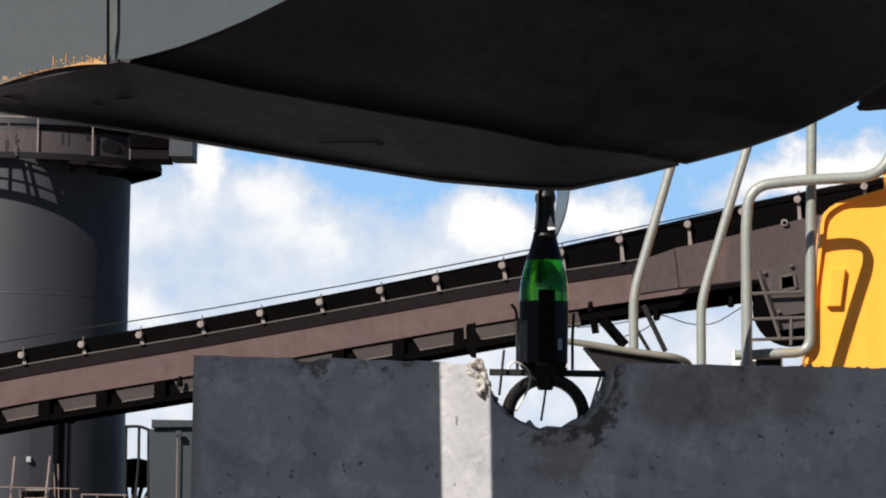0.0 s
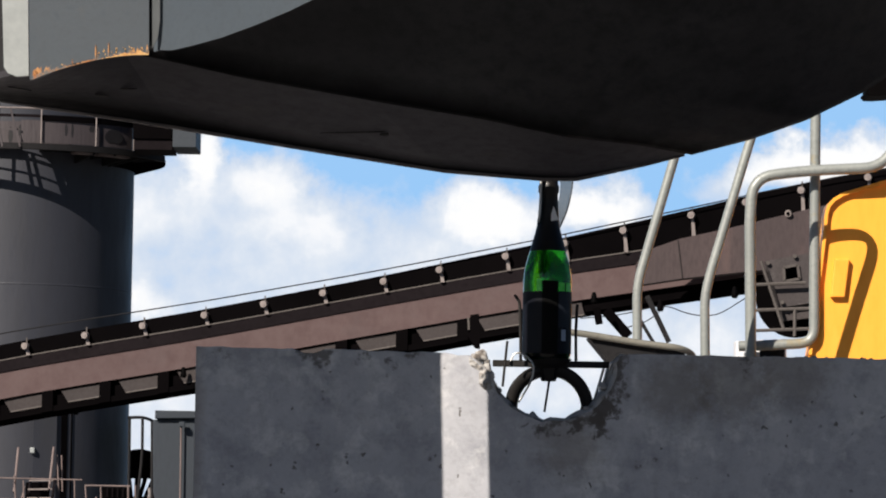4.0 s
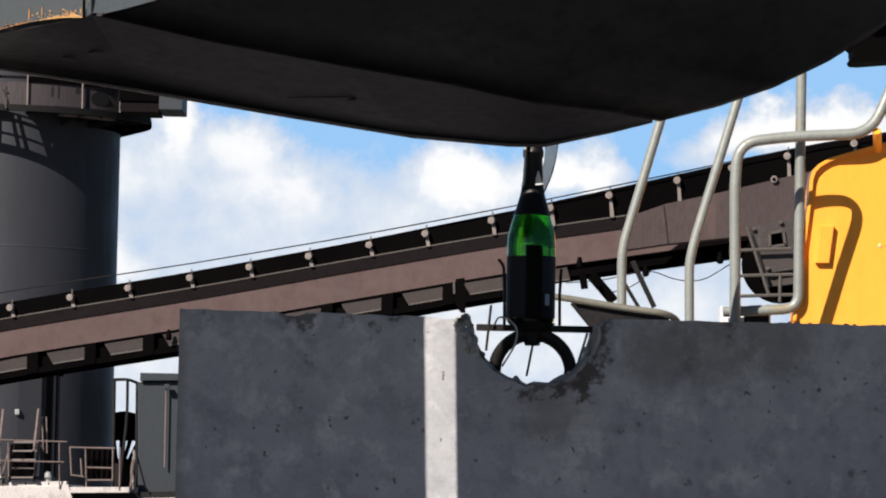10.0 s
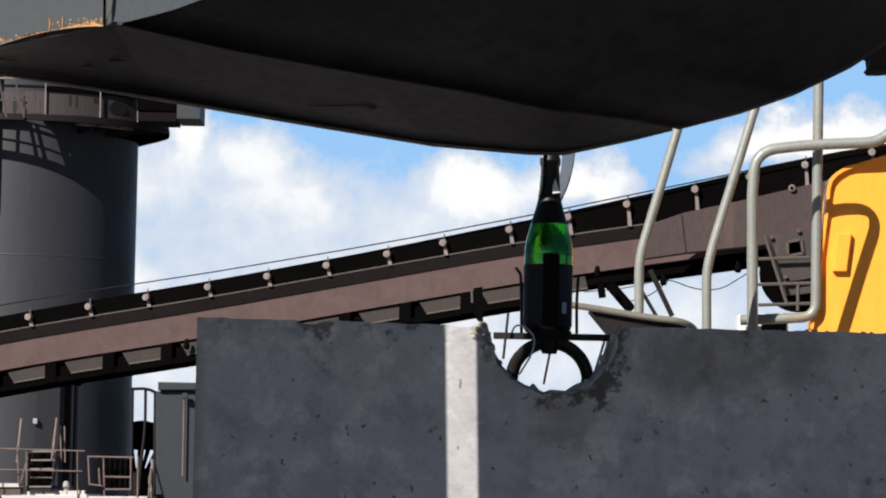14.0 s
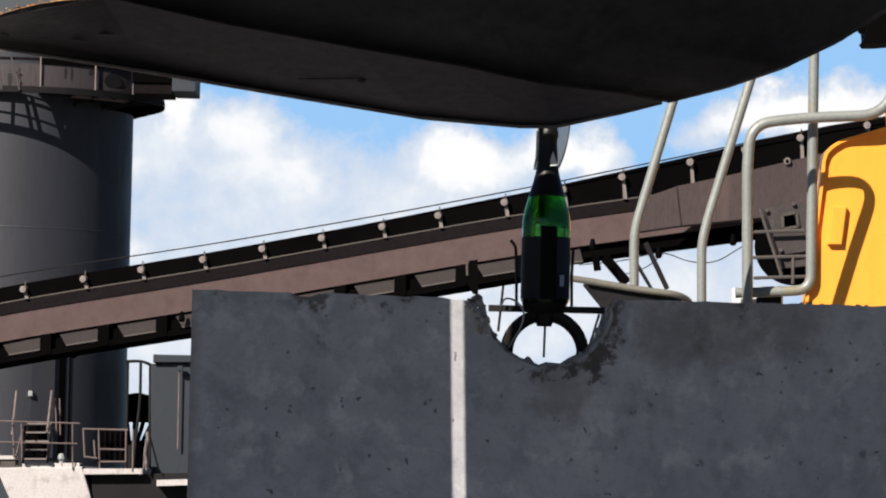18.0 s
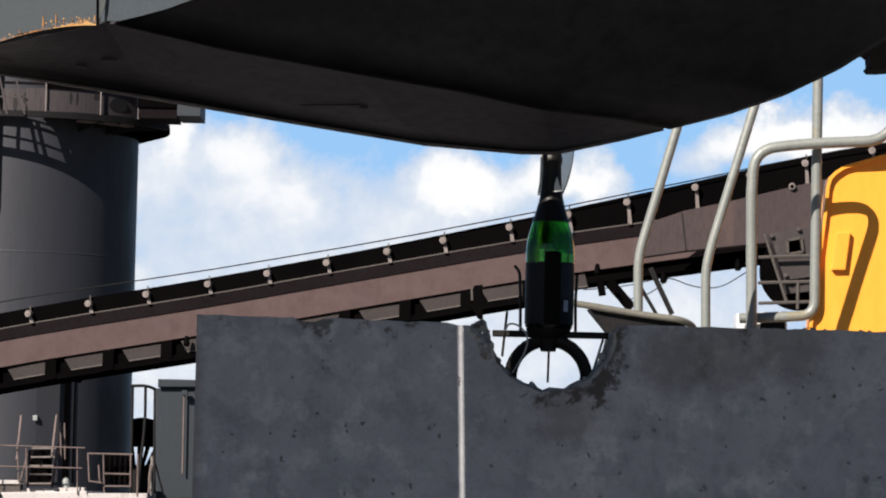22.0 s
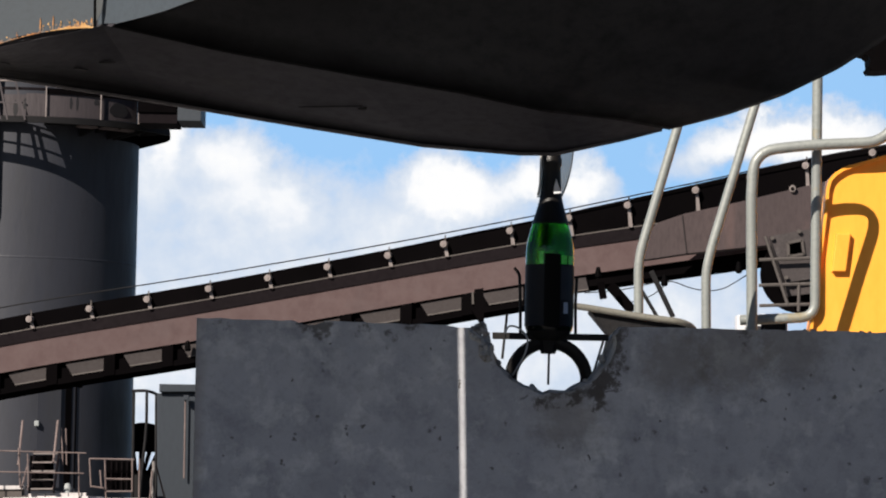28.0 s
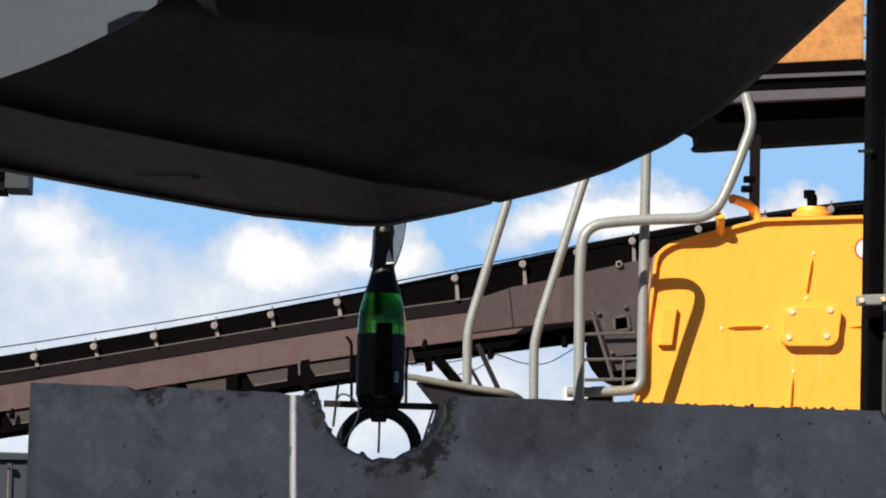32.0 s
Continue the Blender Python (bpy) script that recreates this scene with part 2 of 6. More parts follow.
SMOKY = smoky_material()
CONCRETE = concrete_material()
GLASS = glass_material()
# The dark stain tone stands in for shade in the crevices.
BROKEN = surface("broken_concrete", (0.32, 0.31, 0.30), (0.46, 0.445, 0.42), 0.05, 0.95, bump=0.9, stain=(0.15, 0.128, 0.11), stain_at=(0.50, 0.62))
SHELL = surface("worn_dark_steel", (0.0130, 0.0128, 0.0146), (0.0230, 0.0226, 0.0250), 0.55, 0.55, 0.0, 0.05, stain=(0.007, 0.007, 0.007), stain_at=(0.55, 0.75), bump=0.03, spec=0.18)
def shade_band(m, name, edge):
    """A steel with shade painted along its seam as a ragged black band."""
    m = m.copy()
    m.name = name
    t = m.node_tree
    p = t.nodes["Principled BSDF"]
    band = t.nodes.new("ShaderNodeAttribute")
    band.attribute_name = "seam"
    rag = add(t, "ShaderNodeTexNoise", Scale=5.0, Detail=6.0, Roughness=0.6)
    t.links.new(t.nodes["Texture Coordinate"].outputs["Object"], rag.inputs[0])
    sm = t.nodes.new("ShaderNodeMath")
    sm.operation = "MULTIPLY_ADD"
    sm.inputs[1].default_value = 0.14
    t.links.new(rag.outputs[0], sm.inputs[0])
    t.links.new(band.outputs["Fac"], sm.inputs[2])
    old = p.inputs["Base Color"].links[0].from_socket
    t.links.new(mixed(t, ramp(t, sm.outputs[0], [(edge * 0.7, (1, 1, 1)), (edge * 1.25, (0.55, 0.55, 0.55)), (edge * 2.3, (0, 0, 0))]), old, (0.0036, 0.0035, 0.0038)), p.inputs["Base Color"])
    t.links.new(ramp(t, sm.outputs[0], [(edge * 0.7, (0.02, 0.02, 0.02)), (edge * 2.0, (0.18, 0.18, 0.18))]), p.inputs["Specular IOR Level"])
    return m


def with_shadow(m):
    """The silo's paint with a shadow painted on it as a black patch low down."""
    m = m.copy()
    m.name = "shadowed_silo_paint"
    t = m.node_tree
    p = t.nodes["Principled BSDF"]
    off = t.nodes.new("ShaderNodeVectorMath")
    off.operation = "SUBTRACT"
    off.inputs[1].default_value = (2.38, -1.0, 2.95)
    t.links.new(t.nodes["Texture Coordinate"].outputs["Object"], off.inputs[0])
    size = t.nodes.new("ShaderNodeVectorMath")
    size.operation = "DIVIDE"
    size.inputs[1].default_value = (0.78, 2.4, 1.15)
    t.links.new(off.outputs[0], size.inputs[0])
    far = t.nodes.new("ShaderNodeVectorMath")
    far.operation = "LENGTH"
    t.links.new(size.outputs[0], far.inputs[0])
    rag = add(t, "ShaderNodeTexNoise", Scale=2.5, Detail=5.0, Roughness=0.6)
    t.links.new(t.nodes["Texture Coordinate"].outputs["Object"], rag.inputs[0])
    sm = t.nodes.new("ShaderNodeMath")
    sm.operation = "MULTIPLY_ADD"
    sm.inputs[1].default_value = 0.4
    t.links.new(rag.outputs[0], sm.inputs[0])
    t.links.new(far.outputs["Value"], sm.inputs[2])
    old = p.inputs["Base Color"].links[0].from_socket
    t.links.new(mixed(t, ramp(t, sm.outputs[0], [(0.55, (0.9, 0.9, 0.9)), (1.0, (0, 0, 0))]), old, (0.004, 0.004, 0.0045)), p.inputs["Base Color"])
    return m


SCUFF = surface("scuffed_dark_mark", (0.016, 0.015, 0.015), (0.034, 0.032, 0.032), 0.02, 0.7, spec=0.1)
PLATE = surface("scuffed_plate_steel", (0.037, 0.035, 0.041), (0.049, 0.046, 0.053), 0.25, 0.6, 0.0, 0.1, stain=(0.045, 0.042, 0.042), stain_at=(0.58, 0.74), stain_size=0.10, bump=0.05, spec=0.2, stretch=(0.5, 1, 1))
# Shade along the seam and the lip is put into these steels' colour.
SHADED_SHELL = shade_band(SHELL, "shaded_shell_steel", 0.125)
SHADED_PLATE = shade_band(PLATE, "shaded_plate_steel", 0.50)
LIPSTEEL = surface("lip_steel", (0.060, 0.053, 0.054), (0.15, 0.135, 0.135), 0.30, 0.6, 0.0, 0.2, spec=0.2, stretch=(0.5, 1, 1))
SIDE = surface("grey_bucket_paint", (0.045, 0.057, 0.070), (0.055, 0.068, 0.081), 0.3, 0.5, 0.0, 0.12, stain=(0.06, 0.064, 0.068), stain_at=(0.6, 0.8), bump=0.015)
RUST = surface("flaking_rust", (0.30, 0.10, 0.03), (0.62, 0.36, 0.15), 0.03, 0.9, 0.0, 0.4, stain=(0.14, 0.13, 0.12), stain_at=(0.46, 0.56), bump=0.6)
RUSTPALE = surface("pale_flaked_rust", (0.48, 0.24, 0.08), (0.66, 0.44, 0.20), 0.02, 0.9, 0.0, 0.3, bump=0.5)
WEAR = surface("scuffed_grey_edge", (0.036, 0.042, 0.046), (0.085, 0.095, 0.10), 0.04, 0.6, stretch=(1, 1, 0.2))
# Rubber and black steel; also stands in for shade under the gallery.
NEARBLACK = surface("near_black", (0.0018, 0.0016, 0.0018), (0.0036, 0.0030, 0.0033), 2.0, 0.95, bump=0.0, spec=0.0)
BROWN = surface("faded_brown_paint", (0.059, 0.0335, 0.033), (0.072, 0.0415, 0.040), 4.0, 0.75, 0, 0.02, stain=(0.053, 0.031, 0.0310), stain_size=2.0, bump=0.0)
DARKBROWN = surface("dark_brown_steel", (0.0070, 0.0052, 0.0062), (0.0098, 0.0072, 0.0084), 1.5, 0.8, 0, 0.05, bump=0.0, spec=0.06)
HEADBOX = surface("streaked_brown_head_box", (0.043, 0.030, 0.031), (0.058, 0.039, 0.039), 0.9, 0.75, 0, 0.08, stain=(0.082, 0.052, 0.049), stain_at=(0.55, 0.72), stain_size=0.45, bump=0.0, stretch=(1, 1, 0.3))
PALE = surface("dusty_pale_steel", (0.070, 0.060, 0.055), (0.092, 0.080, 0.074), 0.8, 0.8, 0, 0.1, bump=0.05)
PANEL = surface("dusty_brown_panel", (0.021, 0.0157, 0.0157), (0.030, 0.0225, 0.022), 0.8, 0.8, 0, 0.0, bump=0.0)
SMUDGE = surface("dark_smudge_tone", (0.006, 0.0056, 0.0075), (0.011, 0.0098, 0.012), 0.3, 0.7)
DRIVE = surface("oily_brown_cast_iron", (0.038, 0.030, 0.030), (0.055, 0.045, 0.044), 0.5, 0.65, 0, 0.3, stain=(0.09, 0.08, 0.078), stain_at=(0.62, 0.7), stain_size=0.2)
IDLER = surface("dusty_idler_steel", (0.15, 0.126, 0.120), (0.235, 0.20, 0.19), 0.12, 0.7)
SILO = surface("dark_grey_silo_paint", (0.0220, 0.0240, 0.0330), (0.0275, 0.0295, 0.039), 6.0, 0.55, 0, 0.1, stain=(0.025, 0.026, 0.030), bump=0.05, stretch=(1, 1, 0.25))
FASCIA = surface("streaked_pink_grey_cladding", (0.040, 0.032, 0.036), (0.056, 0.046, 0.049), 1.2, 0.7, 0, 0.1, stain=(0.009, 0.008, 0.010), stain_at=(0.60, 0.68), stain_size=0.5, stretch=(1, 1, 0.12))
DARKSTEEL = surface("dark_steel", (0.008, 0.008, 0.009), (0.014, 0.013, 0.014), 0.6, 0.7, 0.0, 0.2, spec=0.2)
GREYSTEEL = surface("grey_cabinet_paint", (0.0195, 0.027, 0.0365), (0.026, 0.0335, 0.043), 1.5, 0.6, 0, 0.1, bump=0.03)
MOTTLED = surface("mottled_pale_tape", (0.05, 0.042, 0.040), (0.50, 0.46, 0.44), 0.06, 0.7, 0, 0.2)
CABINET = surface("blue_grey_cabinet_paint", (0.0158, 0.0228, 0.0325), (0.0205, 0.028, 0.038), 1.5, 0.6, 0, 0.1, stain=(0.012, 0.017, 0.023), stain_at=(0.6, 0.8), bump=0.03, stretch=(1, 1, 0.3))
PINKRAIL = surface("faded_red_rail_paint", (0.098, 0.070, 0.067), (0.185, 0.142, 0.132), 0.25, 0.7)
DECK = surface("dusty_pale_concrete", (0.48, 0.452, 0.45), (0.60, 0.566, 0.556), 0.9, 0.9, 0, 0.12, stain=(0.33, 0.28, 0.265))
GALV = surface("galvanised_tube", (0.21, 0.225, 0.215), (0.29, 0.305, 0.285), 0.25, 0.45, 0.15, 0.07, stain=(0.27, 0.225, 0.13), stain_at=(0.60, 0.72), stain_size=0.12, bump=0.03)
STEPTUBE = surface("weathered_step_tube", (0.125, 0.120, 0.098), (0.18, 0.172, 0.145), 0.15, 0.6, 0, 0.1)
YELLOW = surface("orange_yellow_paint", (0.95, 0.385, 0.042), (0.98, 0.435, 0.070), 0.6, 0.36, 0, 0.04, stain=(0.86, 0.31, 0.030), stain_at=(0.56, 0.8), bump=0.03, stretch=(1, 1, 0.3), spec=0.3)
ORANGE = surface("dusty_orange_paint", (0.42, 0.19, 0.05), (0.52, 0.25, 0.08), 0.4, 0.5, 0, 0.2, stain=(0.28, 0.12, 0.04))
DRIP = surface("dried_drip_on_yellow", (0.86, 0.395, 0.064), (0.92, 0.445, 0.075), 0.05, 0.4)
STEEL = surface("bare_bolt_steel", (0.70, 0.52, 0.30), (0.80, 0.64, 0.42), 0.05, 0.4, 0.1)
WELD = surface("ground_weld", (0.80, 0.44, 0.16), (0.86, 0.52, 0.24), 0.02, 0.5)
GREEN = surface("dark_green_machine_paint", (0.035, 0.042, 0.036), (0.050, 0.058, 0.050), 0.4, 0.45, 0, 0.05, bump=0.01)
BLACKPAINT = surface("black_machine_paint", (0.0009, 0.0008, 0.0010), (0.0018, 0.0015, 0.0017), 0.3, 0.7, spec=0.03)
PURPLE = surface("grey_violet_steel", (0.06, 0.057, 0.068), (0.085, 0.082, 0.094), 0.4, 0.5)
RUBBER = surface("hose_rubber", (0.006, 0.0055, 0.0055), (0.013, 0.012, 0.0115), 0.1, 0.6, spec=0.25)
FOIL = surface("black_foil", (0.006, 0.0052, 0.0050), (0.011, 0.0098, 0.0092), 0.02, 0.38, 0.0, bump=0.6, spec=0.28)
LABEL = surface("navy_label_paper", (0.003, 0.0036, 0.007), (0.005, 0.006, 0.011), 0.05, 0.5, bump=0.02, spec=0.22)
GREENPATCH = surface("opaque_bright_green", (0.05, 0.60, 0.04), (0.16, 0.85, 0.13), 0.012, 0.15, bump=0.1)
LABELGREY = surface("blue_grey_label_print", (0.016, 0.020, 0.030), (0.024, 0.029, 0.040), 0.03, 0.4, spec=0.15)
LABELBLACK = surface("black_label_paper", (0.003, 0.003, 0.003), (0.005, 0.005, 0.005), 0.05, 0.8, spec=0.1)
WHITE = surface("white_print", (0.62, 0.64, 0.68), (0.7, 0.71, 0.73), 0.1, 0.6)
DULLWHITE = surface("dull_white_print", (0.24, 0.26, 0.26), (0.30, 0.32, 0.32), 0.02, 0.6)
BLUEWHITE = surface("pale_blue_print", (0.30, 0.36, 0.47), (0.36, 0.42, 0.52), 0.05, 0.5)
REDPRINT = surface("red_print", (0.55, 0.03, 0.02), (0.6, 0.05, 0.03), 0.1, 0.5)
IRON = surface("rough_black_iron", (0.007, 0.0065, 0.006), (0.014, 0.012, 0.011), 0.03, 0.6, 0.0, bump=0.4, spec=0.3)
WIRE = surface("bright_wire", (0.45, 0.44, 0.42), (0.6, 0.59, 0.56), 0.02, 0.4, 0.6)
GRAVEL = surface("dusty_ground", (0.075, 0.075, 0.074), (0.11, 0.108, 0.105), 3.0, 0.95, 0, 0.3, bump=0.5)


# ---- mesh helpers ----
ORIGIN = {}


def thing(name, at, label, category, group="", kind=""):
    ob = new(name)
    ob.location = at
    ORIGIN[ob] = Vector(at)
    return tagged(ob, label, category, group, kind)


def part(name, bm, material, parent, label="", smooth=False, kind=""):
    """Links a bmesh, given in world metres, as one mesh under a thing or a part."""
    at = ORIGIN[parent]
    bmesh.ops.translate(bm, vec=-at, verts=bm.verts)
    bmesh.ops.recalc_face_normals(bm, faces=bm.faces)
    me = bpy.data.meshes.new(name)
    bm.to_mesh(me)
    bm.free()
    me.materials.append(material)
    if smooth:
        me.polygons.foreach_set("use_smooth", [True] * len(me.polygons))
        me.set_sharp_from_angle(angle=radians(40))
    ob = new(name, me)
    ob.parent = parent
    ORIGIN[ob] = at
    return tagged(ob, label, kind=kind)


def single(name, bm, material, at, label, category, smooth=False, kind="", group=""):
    """A thing that is one mesh."""
    bmesh.ops.translate(bm, vec=-Vector(at), verts=bm.verts)
    bmesh.ops.recalc_face_normals(bm, faces=bm.faces)
    me = bpy.data.meshes.new(name)
    bm.to_mesh(me)
    bm.free()
    me.materials.append(material)
    if smooth:
        me.polygons.foreach_set("use_smooth", [True] * len(me.polygons))
        me.set_sharp_from_angle(angle=radians(40))
    ob = new(name, me)
    ob.location = at
    ORIGIN[ob] = Vector(at)
    return tagged(ob, label, category, group, kind)


def hexa(bm, corners, bevel=0.0):
    """A block from eight corners: four below, four above, in the same turn."""
    v = [bm.verts.new(c) for c in corners]
    made = [bm.faces.new([v[i] for i in q]) for q in ((3, 2, 1, 0), (4, 5, 6, 7), (0, 1, 5, 4), (1, 2, 6, 5), (2, 3, 7, 6), (3, 0, 4, 7))]
    if bevel:
        edges = {e for f in made for e in f.edges}
        bmesh.ops.bevel(bm, geom=list(edges), offset=bevel, segments=2, affect="EDGES", profile=0.6)
    return bm


def box(bm, c, s, m=None, bevel=0.0):
    x, y, z = (k / 2 for k in s)
    pts = [Vector(p) for p in ((-x, -y, -z), (x, -y, -z), (x, y, -z), (-x, y, -z), (-x, -y, z), (x, -y, z), (x, y, z), (-x, y, z))]
    return hexa(bm, [Vector(c) + ((m @ p) if m else p) for p in pts], bevel)


def beam(bm, a, b, w, h, bevel=0.0):
    """A bar from a to b, w wide across and h high."""
    a, b = Vector(a), Vector(b)
    d = (b - a).normalized()
    side = d.cross(Vector((0, 0, 1)))
    side = Vector((1, 0, 0)) if side.length < 1e-4 else side.normalized()
    up = side.cross(d)
    s, u = side * w / 2, up * h / 2
    return hexa(bm, [a - s - u, a + s - u, b + s - u, b - s - u, a - s + u, a + s + u, b + s + u, b - s + u], bevel)


def rounded(pts, radius, n=6):
    """A path with its corners rounded."""
    pts = [Vector(p) for p in pts]
    out = [pts[0]]
    for a, b, c in zip(pts, pts[1:], pts[2:]):
        r = min(radius, (a - b).length * 0.48, (c - b).length * 0.48)
        s, e = b + (a - b).normalized() * r, b + (c - b).normalized() * r
        for i in range(n + 1):
            k = i / n
            out.append(s * (1 - k) ** 2 + b * 2 * k * (1 - k) + e * k * k)
    return out + [pts[-1]]


def tube(bm, pts, r, sides=10, flat=1.0):
    pts = [Vector(p) for p in pts]
    rings, ref = [], None
    for i, p in enumerate(pts):
        d = (pts[min(i + 1, len(pts) - 1)] - pts[max(i - 1, 0)]).normalized()
        if ref is None:
            ref = d.orthogonal().normalized()
        ref = (ref - d * ref.dot(d)).normalized()
        other = d.cross(ref)
        rings.append([bm.verts.new(p + ref * r * math.cos(q) + other * r * flat * math.sin(q)) for q in (2 * math.pi * j / sides for j in range(sides))])
    for a, b in zip(rings, rings[1:]):
        for j in range(sides):
            bm.faces.new((a[j], a[(j + 1) % sides], b[(j + 1) % sides], b[j]))
    bm.faces.new(rings[0][::-1])
    bm.faces.new(rings[-1])
    return bm


def disc(bm, a, b, r, sides=16, r2=None):
    """A round bar from a to b."""
    a, b = Vector(a), Vector(b)
    q = (b - a).to_track_quat("Z", "Y").to_matrix()
    rows = [[bm.verts.new(p + q @ Vector((k * math.cos(t), k * math.sin(t), 0))) for t in (2 * math.pi * j / sides for j in range(sides))] for p, k in ((a, r), (b, r if r2 is None else r2))]
    for j in range(sides):
        bm.faces.new((rows[0][j], rows[0][(j + 1) % sides], rows[1][(j + 1) % sides], rows[1][j]))
    bm.faces.new(rows[0][::-1])
    bm.faces.new(rows[1])
    return bm


def slab(bm, outline, y0, y1, bevel=0.0):
    """An outline in x and z, pushed from y0 to y1."""
    a = [bm.verts.new((x, y0, z)) for x, z in outline]
    b = [bm.verts.new((x, y1, z)) for x, z in outline]
    n = len(a)
    front = bm.faces.new(a)
    bm.faces.new(b[::-1])
    for i in range(n):
        bm.faces.new((a[i], b[i], b[(i + 1) % n], a[(i + 1) % n]))
    if bevel:
        bmesh.ops.bevel(bm, geom=list(front.edges), offset=bevel, segments=2, affect="EDGES", profile=0.6)
    return bm


def lathe(bm, profile, centre, sides=40):
    c = Vector(centre)
    rows = [[bm.verts.new(c + Vector((r * math.cos(t), r * math.sin(t), z))) for t in (2 * math.pi * j / sides for j in range(sides))] for r, z in profile]
    for a, b in zip(rows, rows[1:]):
        for j in range(sides):
            bm.faces.new((a[j], a[(j + 1) % sides], b[(j + 1) % sides], b[j]))
    bm.faces.new(rows[0][::-1])
    bm.faces.new(rows[-1])
    return bm


def B():
    return bmesh.new()


# ---- ground and sky ----
bm = B()
vs = [bm.verts.new(p) for p in ((-4000, -300, 0), (4000, -300, 0), (4000, 4500, 0), (-4000, 4500, 0))]
bm.faces.new(vs)
single("ground", bm, GRAVEL, (0, 0, 0), "dusty pale gravel yard of the plant", "ground", kind="structure")
# Unseen pale slab added as a reflector to brighten the hood's shadow.
bm = B()
box(bm, (1.5, 10.8, 0.01), (11.0, 7.6, 0.02))
single("pavement", bm, DECK, (1.5, 10.8, 0), "unseen pale slab added to bounce light onto the hood", "pavement", kind="structure")


def sky_material():
    """Blue sky with soft heaps of cloud; u and v count thousandths of the backdrop's distance."""
    m, t, p = nodes("cloudy_sky")
    t.nodes.remove(p)
    co = t.nodes.new("ShaderNodeTexCoord").outputs["Object"]
    sc = t.nodes.new("ShaderNodeVectorMath")
    sc.operation = "SCALE"
    sc.inputs[3].default_value = 1 / 3.0
    t.links.new(co, sc.inputs[0])
    uv = sc.outputs[0]
    wob = add(t, "ShaderNodeTexNoise", Scale=0.05, Detail=7.0, Roughness=0.62)
    wob.noise_dimensions = "3D"
    t.links.new(uv, wob.inputs[0])
    off = t.nodes.new("ShaderNodeVectorMath")
    off.operation = "MULTIPLY_ADD"
    t.links.new(wob.outputs[1], off.inputs[0])
    off.inputs[1].default_value = (26, 0, 26)
    t.links.new(uv, off.inputs[2])
    base = t.nodes.new("ShaderNodeVectorMath")
    base.operation = "SUBTRACT"
    t.links.new(off.outputs[0], base.inputs[0])
    base.inputs[1].default_value = (13, 0, 13)
    total = None
    for u, v, ru, rv, k in HEAPS + VEILS:
        d = t.nodes.new("ShaderNodeVectorMath")
        d.operation = "SUBTRACT"
        t.links.new(base.outputs[0], d.inputs[0])
        d.inputs[1].default_value = (u, 0, v)
        s = t.nodes.new("ShaderNodeVectorMath")
        s.operation = "DIVIDE"
        t.links.new(d.outputs[0], s.inputs[0])
        s.inputs[1].default_value = (ru, 1, rv)
        ln = t.nodes.new("ShaderNodeVectorMath")
        ln.operation = "LENGTH"
        t.links.new(s.outputs[0], ln.inputs[0])
        f = t.nodes.new("ShaderNodeMapRange")
        f.interpolation_type = "SMOOTHSTEP"
        for i, x in enumerate((0.15 if k >= 0.8 else 0.0, 1.25 if k >= 0.8 else 1.35, k, 0.0)):
            f.inputs[i + 1].default_value = x
        t.links.new(ln.outputs["Value"], f.inputs[0])
        if total is None:
            total = f.outputs[0]
        else:
            a = t.nodes.new("ShaderNodeMath")
            a.operation = "ADD"
            t.links.new(total, a.inputs[0])
            t.links.new(f.outputs[0], a.inputs[1])
            total = a.outputs[0]
    puff = add(t, "ShaderNodeTexNoise", Scale=0.085, Detail=8.0, Roughness=0.60)
    t.links.new(uv, puff.inputs[0])
    a = t.nodes.new("ShaderNodeMath")
    a.operation = "MULTIPLY_ADD"
    t.links.new(puff.outputs[0], a.inputs[0])
    a.inputs[1].default_value = 0.95
    a.inputs[2].default_value = -0.475
    b = t.nodes.new("ShaderNodeMath")
    b.operation = "ADD"
    t.links.new(a.outputs[0], b.inputs[0])
    t.links.new(total, b.inputs[1])
    fade = t.nodes.new("ShaderNodeMath")
    fade.operation = "MULTIPLY"
    t.links.new(b.outputs[0], fade.inputs[0])
    fade.inputs[1].default_value = 0.78
    col = ramp(t, fade.outputs[0], [(0.05, lin(155, 202, 248)), (0.25, lin(189, 213, 243)), (0.43, lin(209, 222, 240)), (0.64, lin(228, 235, 245)), (0.82, lin(247, 249, 253)), (1.0, lin(255, 255, 255))])
    e = t.nodes.new("ShaderNodeEmission")
    e.inputs[1].default_value = 1.0 / 2 ** 0.65
    t.links.new(col, e.inputs[0])
    t.links.new(e.outputs[0], t.nodes["Material Output"].inputs[0])
    return m


